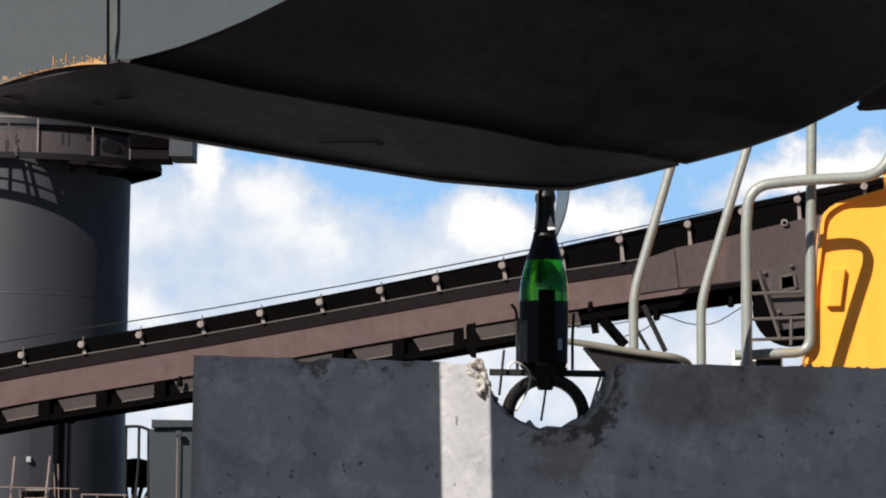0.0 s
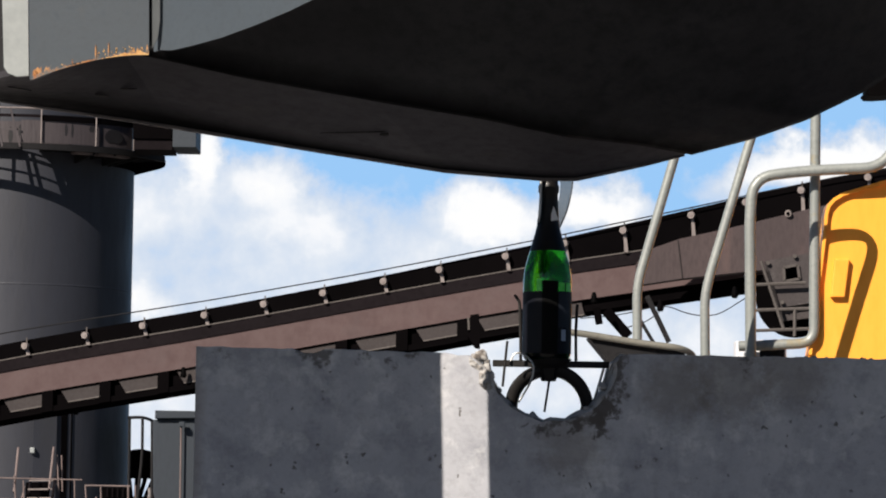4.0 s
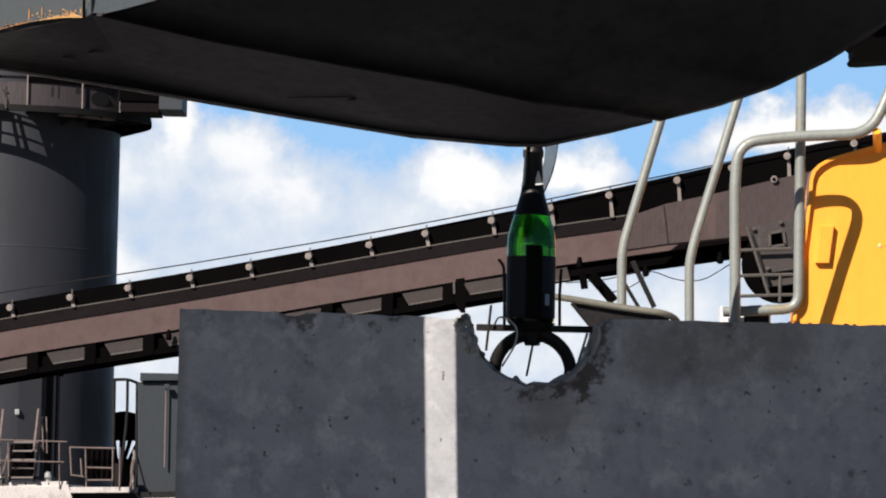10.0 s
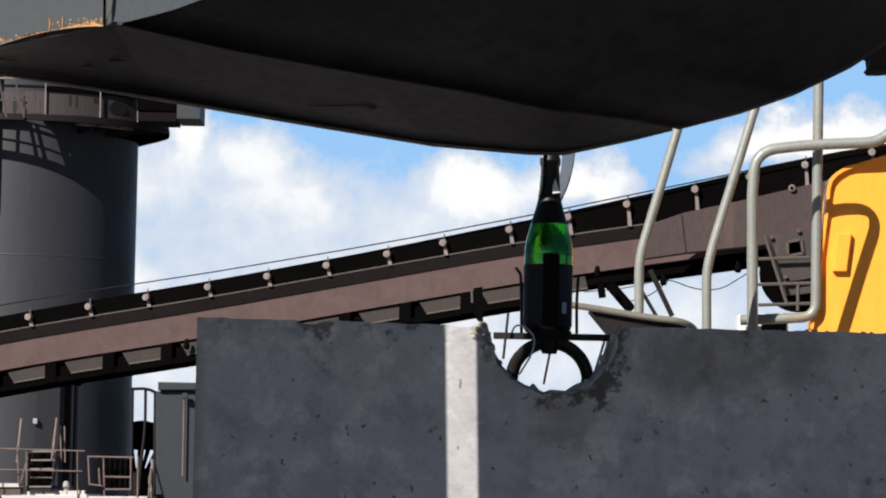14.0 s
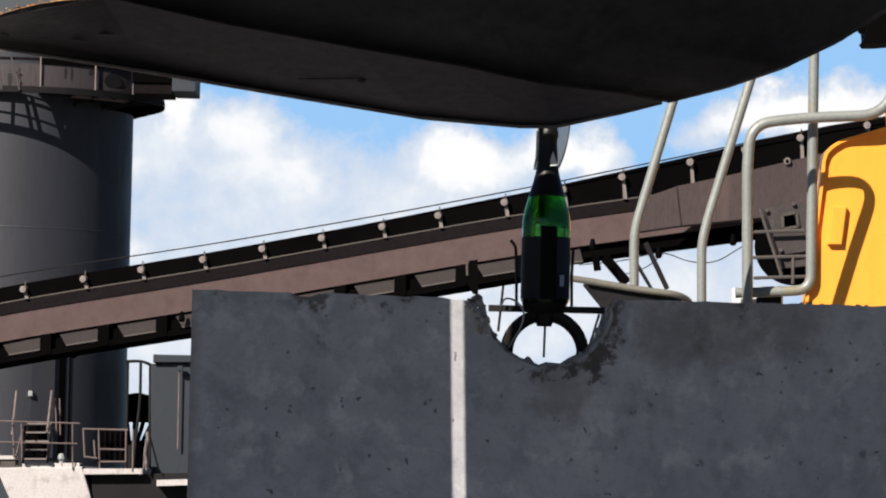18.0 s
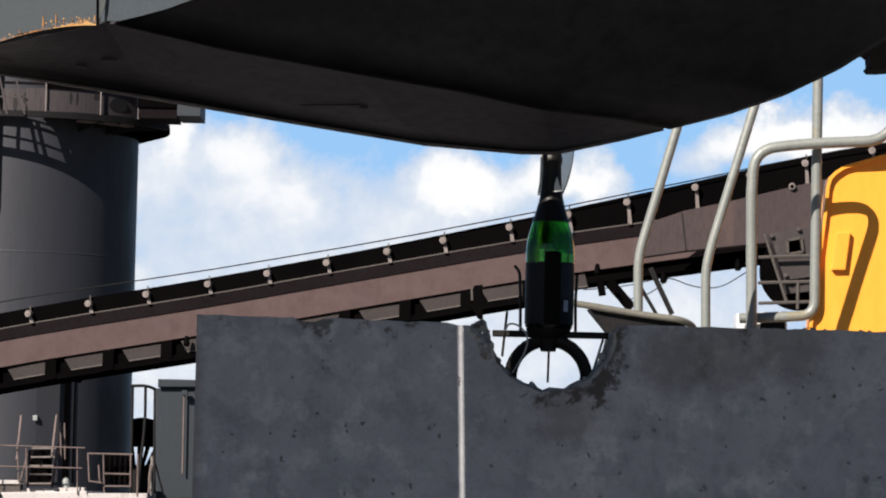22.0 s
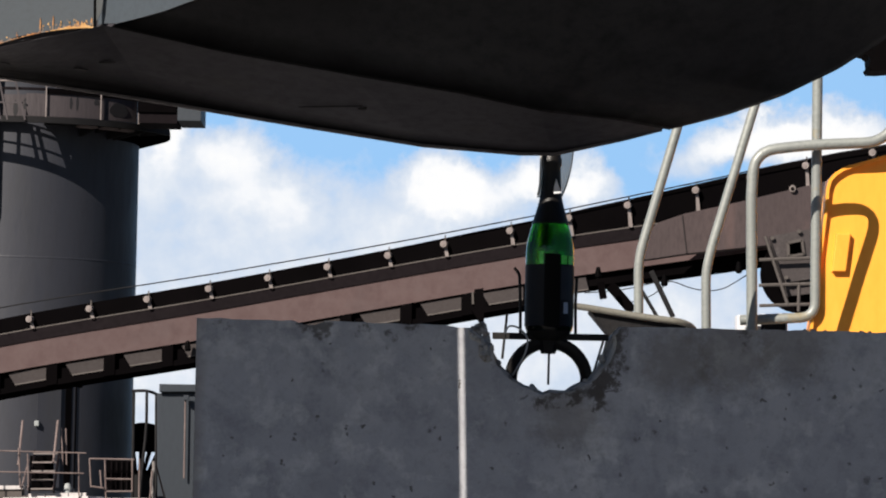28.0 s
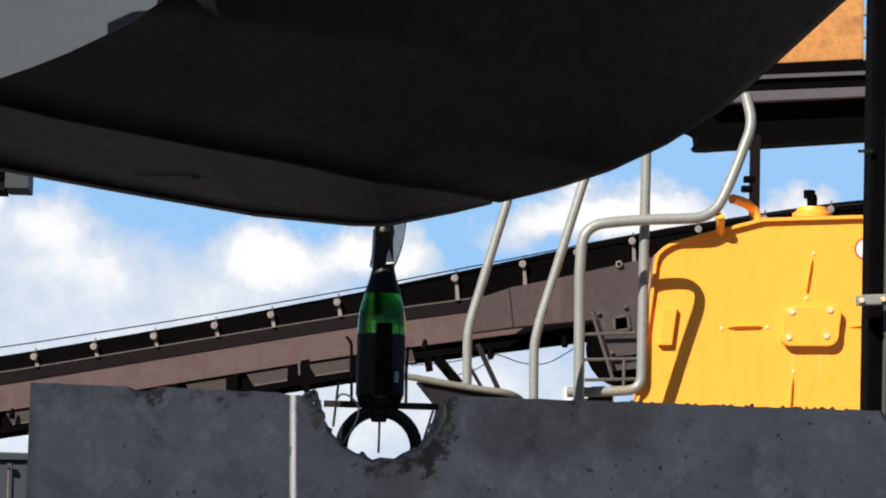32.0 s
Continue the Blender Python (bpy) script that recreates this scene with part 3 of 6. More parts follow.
# centre, half width and half height of each heap, and its weight; from the middle of the backdrop
HEAPS = [(-66.1, 22.1, 6.0, 11.7, 1.05), (-46.8, 16.6, 14.9, 10.2, 0.95), (10.3, 9.9, 14.1, 10.2, 1.3), (44.0, 10.8, 13.3, 8.6, 1.3), (96.5, 22.1, 20.4, 7.5, 1.3), (115.3, 26.0, 17.2, 8.6, 1.3), (134.1, 22.1, 18.8, 9.4, 0.95), (163.8, 24.4, 15.7, 7.0, 0.9)]
VEILS = [(-77.4, 11.9, 20.4, 13.3, 0.7), (-47.6, 6.4, 25.1, 12.5, 0.5), (-33.5, 2.5, 18.8, 9.4, 0.4), (-82.9, -18.6, 10.2, 7.8, 0.7), (-22.6, -24.9, 133.1, 25.1, 0.6), (19.0, 2.5, 20.4, 7.0, 0.55), (55.0, 6.4, 10.2, 6.3, 0.7), (82.4, 16.6, 15.7, 6.3, 0.55), (33.8, -42.1, 109.6, 20.4, 0.55), (76.1, -24.9, 37.6, 18.8, 0.45), (152.9, 19.0, 20.4, 7.8, 0.4), (-99.3, 3.3, 28.2, 25.1, 0.5), (-28.8, -3.0, 125.3, 17.2, 0.32), (-78.9, -54.7, 47.0, 29.8, 0.75), (-13.2, -18.6, 62.6, 14.1, 0.2), (26.8, 8.8, 15.7, 8.6, 0.7), (-0.6, 0.2, 21.9, 9.4, 0.3)]
bm = B()
vs = [bm.verts.new(p) for p in ((-1500, 3000, -60), (1500, 3000, -60), (1500, 3000, 900), (-1500, 3000, 900))]
bm.faces.new(vs)
backdrop = single("backdrop", bm, sky_material(), (0.00, 3000.00, 242.67), "blue sky with drifting white cumulus clouds", "sky", kind="structure")


# ---- concrete block with a broken notch ----
def block():
    zb = 0.9
    left, right = -0.412, 1.75
    nx, nz = (0.178, 1.590)
    top_l, top_n = 1.600, 1.595
    top_r = 1.595
    rx = 1.033

    def outline(grow, seed):
        rnd = random.Random(7)
        out = [(left, zb), (right, zb)]
        rz = 1.488
        out += [(right, rz - grow * 0.5), (1.122, 1.494 - grow * 0.5), (1.096, 1.499 - grow * 0.5), (1.072, 1.497 - grow), (1.060, 1.490 - grow * 0.5), (1.050, 1.502 - grow), (1.040, 1.513), (1.036, 1.529), (1.043 - grow, 1.545), (1.039 - grow, 1.572), (1.030 - grow, top_r - 0.004 - grow)]
        n = 34
        x0, x1 = rx - 0.012, nx + 0.115 + grow
        for i in range(n + 1):
            k = i / n
            x = x0 + (x1 - x0) * k
            rough = 0.0014 if k < 0.45 else 0.0009
            out.append((x, top_r + (nz + 0.008 - top_r) * k + rnd.uniform(-1, 1) * rough - grow * 0.12))
        rr = 0.104
        for i in range(27):
            q = math.radians(4 + 160 * i / 26)
            wob = noise.noise(Vector((i * 0.55, seed * 0.3, 2.0))) * 0.005 + rnd.uniform(-1, 1) * 0.0016
            r = rr + wob + grow
            sx = 1.0 if q > math.pi / 2 else 1.02
            out.append((nx + r * math.cos(q) * sx, nz - r * math.sin(q) * 0.98))
        out += [(nx - 0.110 - grow, nz - 0.017), (nx - 0.121 - grow, nz - 0.006)]
        x0, x1 = nx - 0.136 - grow, left
        for i in range(24):
            k = i / 23
            z = nz + 0.001 if k < 0.06 else top_n + (top_l - top_n) * (k - 0.06) / 0.94
            dip = -0.006 if 0.53 < k < 0.62 else (-0.003 if 0.2 < k < 0.25 else 0)
            out.append((x0 + (x1 - x0) * k, z + dip + rnd.uniform(-1, 1) * 0.0013 - grow * 0.12))
        return out

    bm = B()
    layers = [(6.0, outline(0.005, 1)), (6.009, outline(0.0, 1.6)), (6.03, outline(-0.001, 3)), (6.06, outline(0.001, 4.4)), (6.12, outline(-0.003, 5)), (6.2, outline(0.0, 7)), (6.29, outline(-0.003, 9)), (6.3, outline(0.002, 11))]
    rings = [[bm.verts.new((x, y, z)) for x, z in o] for y, o in layers]
    bm.faces.new(rings[0])
    bm.faces.new(rings[-1][::-1])
    n = len(rings[0])
    for a, b in zip(rings, rings[1:]):
        for i in range(n):
            f = bm.faces.new((a[i], b[i], b[(i + 1) % n], a[(i + 1) % n]))
            if abs(a[i].co.x - nx) < 0.125 or a[i].co.x > rx - 0.01:
                f.material_index = 1
    ob = single("concrete_block", bm, CONCRETE, (0.4, 6.0, zb), "grey cast concrete block with a broken round notch", "concrete block")
    ob.data.materials.append(BROKEN)
    # rubble chips in the notch and along the crumbled edge
    rnd = random.Random(3)
    for i in range(150):
        bm = B()
        if i < 50:
            q = math.radians(rnd.uniform(135, 182) if i < 34 else rnd.uniform(2, 70))
            r = 0.106 + rnd.uniform(-0.003, 0.016)
            c = Vector((nx + r * math.cos(q), 6.004 + rnd.uniform(0.0, 0.03), nz - r * math.sin(q) * 0.98 - 0.002))
            s = rnd.uniform(0.0025, 0.0062)
        else:
            x = rnd.uniform(rx - 0.50, rx - 0.03)
            c, s = Vector((x, 6.0 + rnd.uniform(0.005, 0.2), top_r + 0.0005)), rnd.uniform(0.0018, 0.0055)
        bmesh.ops.create_icosphere(bm, subdivisions=2, radius=s)
        for v in bm.verts:
            v.co *= 1 + 0.5 * noise.noise(v.co * 130 + Vector((i * 3.1, 0, 0)))
            v.co += c
        part("chip", bm, BROKEN, ob)
    # crumbled, sunlit corner beside the notch
    bm = B()
    made = {}
    step = 0.0021
    for i in range(34):
        for j in range(58):
            x, z = nx - 0.160 + i * step, nz + 0.012 - j * step
            n1, n2 = noise.noise(Vector((x * 48, z * 48, 1.7))), noise.noise(Vector((x * 130, z * 130, 4.1)))
            d = math.hypot(x - nx, z - nz) - 0.106
            wide = 0.040 * max(-0.4, 1 + (z - nz) / 0.085) + 0.016 * n1
            inside = min(d + 0.004, wide - d, nz - 0.002 - z + 0.006 * n2, nz - 0.030 - z + (nx - 0.100 - x) * 0.85 + 0.004 * n2) / 0.006
            if inside > -0.25:
                made[i, j] = bm.verts.new((x, 6.0006 - max(0.0, 0.0045 + 0.011 * n1 + 0.006 * n2) * max(0, min(1, inside)), z))
    for i, j in list(made):
        q = [made.get(k) for k in ((i, j), (i + 1, j), (i + 1, j + 1), (i, j + 1))]
        if all(q):
            bm.faces.new(q)
    crumb = part("crumbled_corner", bm, BROKEN, ob, "crumbling sunlit broken corner")
    sm = crumb.modifiers.new("thick", "SOLIDIFY")
    sm.thickness, sm.offset = 0.004, -1.0
    for px, r in (((0.148, 6.030, 1.489), 0.010), ((0.138, 6.030, 1.482), 0.008), ((0.062, 6.020, 1.591), 0.011), ((0.051, 6.010, 1.587), 0.008), ((0.071, 6.020, 1.574), 0.008), ((0.266, 6.030, 1.544), 0.008)):
        bm = B()
        bmesh.ops.create_icosphere(bm, subdivisions=3, radius=r)
        for v in bm.verts:
            v.co *= 1 + 0.45 * noise.noise(v.co * 120 + Vector((px[0] * 50, 0, 0)))
            v.co += Vector(px)
        part("chip", bm, BROKEN, ob)
    # the plinth under it
    bm = B()
    slab(bm, [(left + 0.004, 0), (1.746, 0), (1.746, zb - 0.012), (left + 0.004, zb - 0.012)], 6.004, 6.296, 0.006)
    single("lower_concrete_block", bm, CONCRETE, (0.4, 6.0, 0), "grey cast concrete block that carries another one", "concrete block")


block()


# ---- bottle and its stand ----
def bottle():
    bx, by, z0, hx = 0.173, 6.12, 1.589, 0.177
    h = 0.309
    bt = thing("champagne_bottle", (bx, by, z0), "dark green champagne bottle with black foil and navy label", "bottle")
    prof = [(0.030, 0.0), (0.0365, 0.002), (0.0401, 0.008), (0.0410, 0.02), (0.0410, 0.135)]
    for i in range(1, 13):
        k = i / 12
        prof.append((0.0410 + (0.0165 - 0.0410) * (3 * k * k - 2 * k ** 3), 0.135 + 0.115 * k))
    prof += [(0.0150, 0.27), (0.0145, 0.285), (0.0165, 0.287), (0.0165, 0.297), (0.0145, 0.299), (0.0140, h - 0.004), (0.012, h - 0.003)]
    part("glass_body", lathe(B(), prof, (bx, by, z0), 48), GLASS, bt, "translucent dark green glass", True)
    foil = []
    for i in range(9):
        z = 0.186 + 0.064 * i / 8
        k = (z - 0.135) / 0.115
        foil.append((0.0410 + (0.0165 - 0.0410) * (3 * k * k - 2 * k ** 3) + 0.0009, z))
    foil += [(0.0162, 0.27), (0.0156, 0.284), (0.0176, 0.287), (0.0178, 0.297), (0.0160, 0.300), (0.0158, 0.307), (0.0140, h), (0.006, h + 0.001)]
    part("foil", lathe(B(), foil, (bx, by, z0), 40), FOIL, bt, "wrinkled black foil", True)

    def wrap(name, a0, a1, za, zb, r, mat, label=""):
        bm = B()
        n = 18
        rows = []
        for z in (za, zb):
            rows.append([[bm.verts.new((bx + q * math.sin(t), by - q * math.cos(t), z0 + z)) for t in (math.radians(a0 + (a1 - a0) * i / n) for i in range(n + 1))] for q in (r, r + 0.0004)])
        for i in range(n):
            lo, hi = rows
            bm.faces.new((lo[1][i], lo[1][i + 1], hi[1][i + 1], hi[1][i]))
            bm.faces.new((lo[0][i + 1], lo[0][i], hi[0][i], hi[0][i + 1]))
            bm.faces.new((hi[0][i], hi[1][i], hi[1][i + 1], hi[0][i + 1]))
            bm.faces.new((lo[0][i + 1], lo[1][i + 1], lo[1][i], lo[0][i]))
        return part(name, bm, mat, bt, label, True)

    wrap("label", -88, 88, 0.012, 0.116, 0.0412, LABEL, "glossy navy blue label")
    wrap("back_label", 100, 260, 0.012, 0.112, 0.0412, LABEL, "navy blue back label")
    wrap("label_panel", -13.5, 24, 0.010, 0.134, 0.0418, LABELBLACK, "black upright label panel")
    wrap("label_print", 34, 47, 0.033, 0.052, 0.0418, BLUEWHITE, "pale printed block")
    wrap("label_print", 26, 56, 0.056, 0.114, 0.0417, LABELGREY, "dim blue-grey printed field")
    # Opaque bright green stands in for light coming through the glass.
    for a0, a1, top in ((-27, -17, 0.137), (27, 43, 0.131), (48, 70, 0.131)):
        wrap("lit_green_patch", a0, a1, 0.117, top, 0.0413, GREENPATCH, "opaque green patch painted for light through the glass")
    bm = B()
    slab(bm, [(bx + 0.004, z0 + 0.236), (bx + 0.017, z0 + 0.238), (bx + 0.013, z0 + 0.247), (bx + 0.008, z0 + 0.262), (bx + 0.004, z0 + 0.248)], by - 0.0285, by - 0.0262)
    part("foil_tear", bm, WHITE, bt, "bright torn silver corner of the foil")

    st = thing("bottle_stand", (hx, by, z0 - 0.03), "black iron stand with a wheel rim in a concrete notch", "stand")
    bm = B()
    beam(bm, (0.082, 6.120, 1.584), (0.279, 6.120, 1.584), 0.014, 0.011, 0.001)
    part("crossbar", bm, IRON, st)
    bm = B()
    cx, cz = 0.1785, 1.510
    tube(bm, [(cx + 0.0645 * math.cos(q), by, cz + 0.064 * math.sin(q)) for q in (2 * math.pi * i / 40 for i in range(41))], 0.0085, 10, 1.5)
    part("rim", bm, IRON, st, "black iron wheel rim", True)
    part("cup", lathe(B(), [(0.020, -0.012), (0.029, -0.007), (0.0355, -0.001), (0.0385, 0.004)], (hx, by, z0), 32), IRON, st, "black cup under the bottle", True)
    bm = B()
    disc(bm, (hx, by, z0 - 0.034), (hx, by, z0 - 0.012), 0.012, 6, 0.021)
    part("hub_nut", bm, IRON, st)
    bm = B()
    tube(bm, [(0.178, 6.120, 1.556), (0.174, 6.120, 1.532), (0.169, 6.120, 1.503)], 0.002, 8)
    swing = part("spoke", bm, IRON, st, "loose iron pin under the hub")
    for pts in ([(0.117, 6.100, 1.699), (0.126, 6.100, 1.688), (0.128, 6.100, 1.640), (0.129, 6.100, 1.588)], [(0.224, 6.120, 1.686), (0.222, 6.120, 1.643), (0.223, 6.120, 1.590)]):
        bm = B()
        tube(bm, rounded(pts, 0.01), 0.0026, 8)
        part("prong", bm, IRON, st)
    for a, b in (((0.106, 6.100, 1.621), (0.099, 6.100, 1.544)), ((0.271, 6.140, 1.579), (0.256, 6.140, 1.527)), ((0.277, 6.120, 1.578), (0.264, 6.120, 1.536))):
        bm = B()
        tube(bm, [a, b], 0.0022, 8)
        part("spoke", bm, IRON if a[0] < 0.15 else WIRE, st)
    bm = B()
    tube(bm, rounded([(0.112, 6.080, 1.587), (0.118, 6.080, 1.601), (0.133, 6.080, 1.599), (0.152, 6.080, 1.582), (0.148, 6.080, 1.554), (0.126, 6.080, 1.517)], 0.02), 0.0016, 8)
    loop = part("wire_loop", bm, WIRE, st, "bright bent wire loop", True)
    bm = B()
    slab(bm, [(0.192, 1.915), (0.194, 1.893), (0.193, 1.876), (0.189, 1.855), (0.181, 1.829), (0.175, 1.790), (0.172, 1.684), (0.173, 1.592), (0.185, 1.592), (0.186, 1.684), (0.186, 1.771), (0.194, 1.820), (0.205, 1.845), (0.213, 1.877), (0.217, 1.916)], 6.17, 6.1722)
    part("back_strap", bm, SMOKY, st, "smoky clear strap behind the bottle neck")
    bm = B()
    tube(bm, rounded([(0.217, 6.169, 1.916), (0.213, 6.169, 1.877), (0.205, 6.169, 1.845), (0.194, 6.169, 1.820)], 0.02), 0.0012, 6)
    part("strap_edge", bm, GREYSTEEL, st, "", True)
    bm = B()
    slab(bm, [(0.159, 1.906), (0.158, 1.871), (0.157, 1.840), (0.153, 1.819), (0.161, 1.819), (0.165, 1.839), (0.165, 1.906)], 6.1, 6.1015)
    part("side_strap", bm, SMOKY, st, "smoky clear strip beside the neck")
    bm = B()
    tube(bm, rounded([(0.159, 6.100, 1.898), (0.159, 6.100, 1.871), (0.158, 6.100, 1.838), (0.155, 6.100, 1.823)], 0.03), 0.002, 8)
    part("neck_wire", bm, WIRE, st, "thin bright wire beside the neck", True)
    return bt, swing, loop


BOTTLE, PIN, LOOP = bottle()


# ---- the bucket that hangs over the bottle ----
def bucket():
    bk = thing("loader_bucket", (0.2, 6.0, 1.95), "dark worn steel loader bucket with a grey side", "bucket")

    # wear plate along the lower lip
    lip = [(-0.995, 6.020, 2.046), (-0.750, 6.040, 2.006), (-0.464, 6.050, 1.967), (-0.216, 6.060, 1.931), (-0.006, 6.070, 1.902), (0.157, 6.080, 1.892), (0.216, 6.080, 1.893), (0.329, 6.080, 1.9195), (0.396, 6.080, 1.938)]
    inn = [(-0.975, 5.900, 2.022), (-0.733, 5.900, 2.033), (-0.539, 5.900, 2.077), (-0.362, 5.900, 2.048), (-0.138, 5.900, 2.012), (0.058, 5.920, 1.986), (0.181, 5.950, 1.965), (0.315, 6.000, 1.950), (0.398, 6.060, 1.941)]
    bm = B()
    wide = (2.2, 1.0, 0.42, 0.25, 0.20, 0.17, 0.16, 0.10, 0.08)       # how far up the painted shade reaches
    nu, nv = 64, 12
    lip_shade = []
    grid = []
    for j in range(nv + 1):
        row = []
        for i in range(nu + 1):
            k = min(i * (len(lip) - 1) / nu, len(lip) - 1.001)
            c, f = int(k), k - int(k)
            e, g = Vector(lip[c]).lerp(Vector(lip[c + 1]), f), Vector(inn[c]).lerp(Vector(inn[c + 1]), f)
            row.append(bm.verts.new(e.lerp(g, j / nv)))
            lip_shade.append(0.9 * (j / nv) / (wide[c] + (wide[c + 1] - wide[c]) * f))
        grid.append(row)
    for g, h in zip(grid, grid[1:]):
        for i in range(nu):
            bm.faces.new((g[i], g[i + 1], h[i + 1], h[i]))
    plate = part("wear_plate", bm, SHADED_PLATE, bk, "scuffed flat wear plate with shade painted along its lip")
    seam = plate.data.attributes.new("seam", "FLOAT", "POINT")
    seam.data.foreach_set("value", lip_shade)
    s = plate.modifiers.new("thick", "SOLIDIFY")
    s.thickness, s.offset = 0.010, -1.0
    for u, v, w, h, turn in ((1.66, 0.42, 0.011, 0.0028, 0.1), (1.87, 0.53, 0.015, 0.0032, 0.5), (3.52, 0.40, 0.062, 0.0013, 0.30), (3.80, 0.45, 0.010, 0.0034, 0.4), (1.10, 0.55, 0.02, 0.003, 0.0)):
        i = int(u)
        e = Vector(lip[i]).lerp(Vector(lip[i + 1]), u - i).lerp(Vector(inn[i]).lerp(Vector(inn[i + 1]), u - i), v) + Vector((0, -0.003, -0.002))
        bm = B()
        along_x = (Vector(lip[i + 1]) - Vector(lip[i])).normalized()
        up = (Vector(inn[i]) - Vector(lip[i])).normalized()
        along_x, up = along_x * math.cos(turn) + up * math.sin(turn), up * math.cos(turn) - along_x * math.sin(turn)
        bm.faces.new([bm.verts.new(e + along_x * w * math.cos(a) * (1 + 0.25 * math.sin(3 * a)) + up * h * math.sin(a)) for a in (2 * math.pi * j / 14 for j in range(14))])
        mark = part("scrape", bm, SCUFF, bk, "dark scrape mark")
        mm = mark.modifiers.new("thick", "SOLIDIFY")
        mm.thickness, mm.offset = 0.0015, 0.0
    # Lighter than the plate: the lit look of the lip is painted on.
    bm = B()
    tube(bm, [Vector(p) + Vector((0, -0.003, 0.003)) for p in lip], 0.0044, 8)
    part("lip_edge", bm, LIPSTEEL, bk, "lighter grey lower edge with its lit look in the colour", True)
    # rounded shell: rises towards the viewer's side as a bowl
    lo = [Vector(p) for p in ((-0.520, 5.910, 2.083), (-0.361, 5.895, 2.048), (-0.138, 5.895, 2.012), (0.058, 5.915, 1.985), (0.181, 5.945, 1.964), (0.315, 5.995, 1.957), (0.405, 6.052, 1.949))]
    lf = [Vector(p) for p in ((-0.520, 5.910, 2.083), (-0.445, 5.870, 2.103), (-0.367, 5.815, 2.126), (-0.282, 5.745, 2.160), (-0.179, 5.655, 2.202), (-0.083, 5.600, 2.284), (-0.014, 5.550, 2.401))]
    rt = [Vector(p) for p in ((0.405, 6.052, 1.949), (0.505, 6.025, 1.974), (0.598, 6.000, 2.006), (0.682, 5.990, 2.048), (0.774, 5.980, 2.109), (0.858, 5.970, 2.187), (0.986, 5.920, 2.310))]

    def along(path, k):
        k *= len(path) - 1
        i = min(int(k), len(path) - 2)
        return path[i].lerp(path[i + 1], k - i)

    nu, nv = 64, 48
    bm = B()
    grid = []
    for j in range(nv + 1):
        v = j / nv
        l, r = along(lf, v), along(rt, v)
        row = []
        for i in range(nu + 1):
            u = i / nu
            sag = along(lo, u) - lf[0].lerp(rt[0], u)
            p = l.lerp(r, u) + sag * (1 - v) ** 2 + Vector((0, -0.16 * math.sin(math.pi * u) * v, -0.03 * math.sin(math.pi * u) * v * (1 - v)))
            row.append(bm.verts.new(p))
        grid.append(row)
    for g, h in zip(grid, grid[1:]):
        for i in range(nu):
            bm.faces.new((g[i], g[i + 1], h[i + 1], h[i]))
    ob = part("shell", bm, SHADED_SHELL, bk, "black rounded underside with shade painted along its seam", True)
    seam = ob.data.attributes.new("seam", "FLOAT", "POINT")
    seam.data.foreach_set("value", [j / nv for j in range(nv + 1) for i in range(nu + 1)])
    s = ob.modifiers.new("thick", "SOLIDIFY")
    s.thickness, s.offset = 0.014, 1.0

    # unseen extension of the bowl, added above the view to hold back sky light
    bm = B()
    far = [Vector(p) for p in ((-0.014, 5.550, 2.415), (0.30, 5.50, 2.405), (0.65, 5.60, 2.375), (0.986, 5.920, 2.325))]
    near = [Vector(p) for p in ((-0.10, 5.06, 2.60), (0.35, 5.06, 2.58), (0.85, 5.06, 2.56), (1.25, 5.30, 2.54))]
    rows = []
    for j in range(13):
        v = j / 12
        rows.append([bm.verts.new(along(far, i / 20).lerp(along(near, i / 20), v) + Vector((0, 0, -0.05 * math.sin(math.pi * v)))) for i in range(21)])
    for g, h in zip(rows, rows[1:]):
        for i in range(20):
            bm.faces.new((g[i], g[i + 1], h[i + 1], h[i]))
    back = part("back_shell", bm, SHELL, bk, "unseen black underside added to hold back sky light", True)
    mb = back.modifiers.new("thick", "SOLIDIFY")
    mb.thickness, mb.offset = 0.014, 1.0

    bm = B()
    slab(bm, [(-0.80, 2.012), (-0.733, 2.030), (-0.539, 2.074), (-0.545, 2.081), (-0.622, 2.075), (-0.677, 2.063), (-0.732, 2.041), (-0.79, 2.023)], 5.891, 5.897)
    part("edge_gusset", bm, PLATE, bk)

    # grey side plate in two sheets with a gap; moved alone to fit the camera's view
    bm = B()
    slab(bm, [(-0.545, 2.075), (-0.535, 2.078), (-0.515, 2.078), (-0.480, 2.087), (-0.436, 2.100), (-0.380, 2.122), (-0.326, 2.146), (-0.270, 2.175), (-0.220, 2.203), (-0.170, 2.241), (-0.095, 2.292), (-0.015, 2.357), (-0.555, 2.348)], 5.885, 5.890)
    for v in bm.verts:                                  # scaled along the camera's rays so it covers the shell's edge
        f = 5.3586 / (5.885 + 0.92 * v.co.x)
        v.co = Vector((v.co.x * f, v.co.y * f, 1.303 + (v.co.z - 1.303) * f))
    side = part("side_sheet", bm, SIDE, bk, "grey painted side sheet")
    bm = B()
    slab(bm, [(-0.747, 2.026), (-0.732, 2.031), (-0.705, 2.043), (-0.677, 2.053), (-0.650, 2.060), (-0.622, 2.065), (-0.590, 2.069), (-0.5525, 2.071), (-0.5585, 2.346), (-0.757, 2.345)], 5.885, 5.90)
    part("outer_sheet", bm, SIDE, side, "grey painted sheet with a rusted lower edge")
    bm = B()
    slab(bm, [(-0.790, 2.046), (-0.783, 2.036), (-0.768, 2.031), (-0.749, 2.033), (-0.759, 2.345), (-0.805, 2.345)], 5.887, 5.90)
    part("end_strip", bm, DULLWHITE, side, "pale worn end strip")
    bm = B()
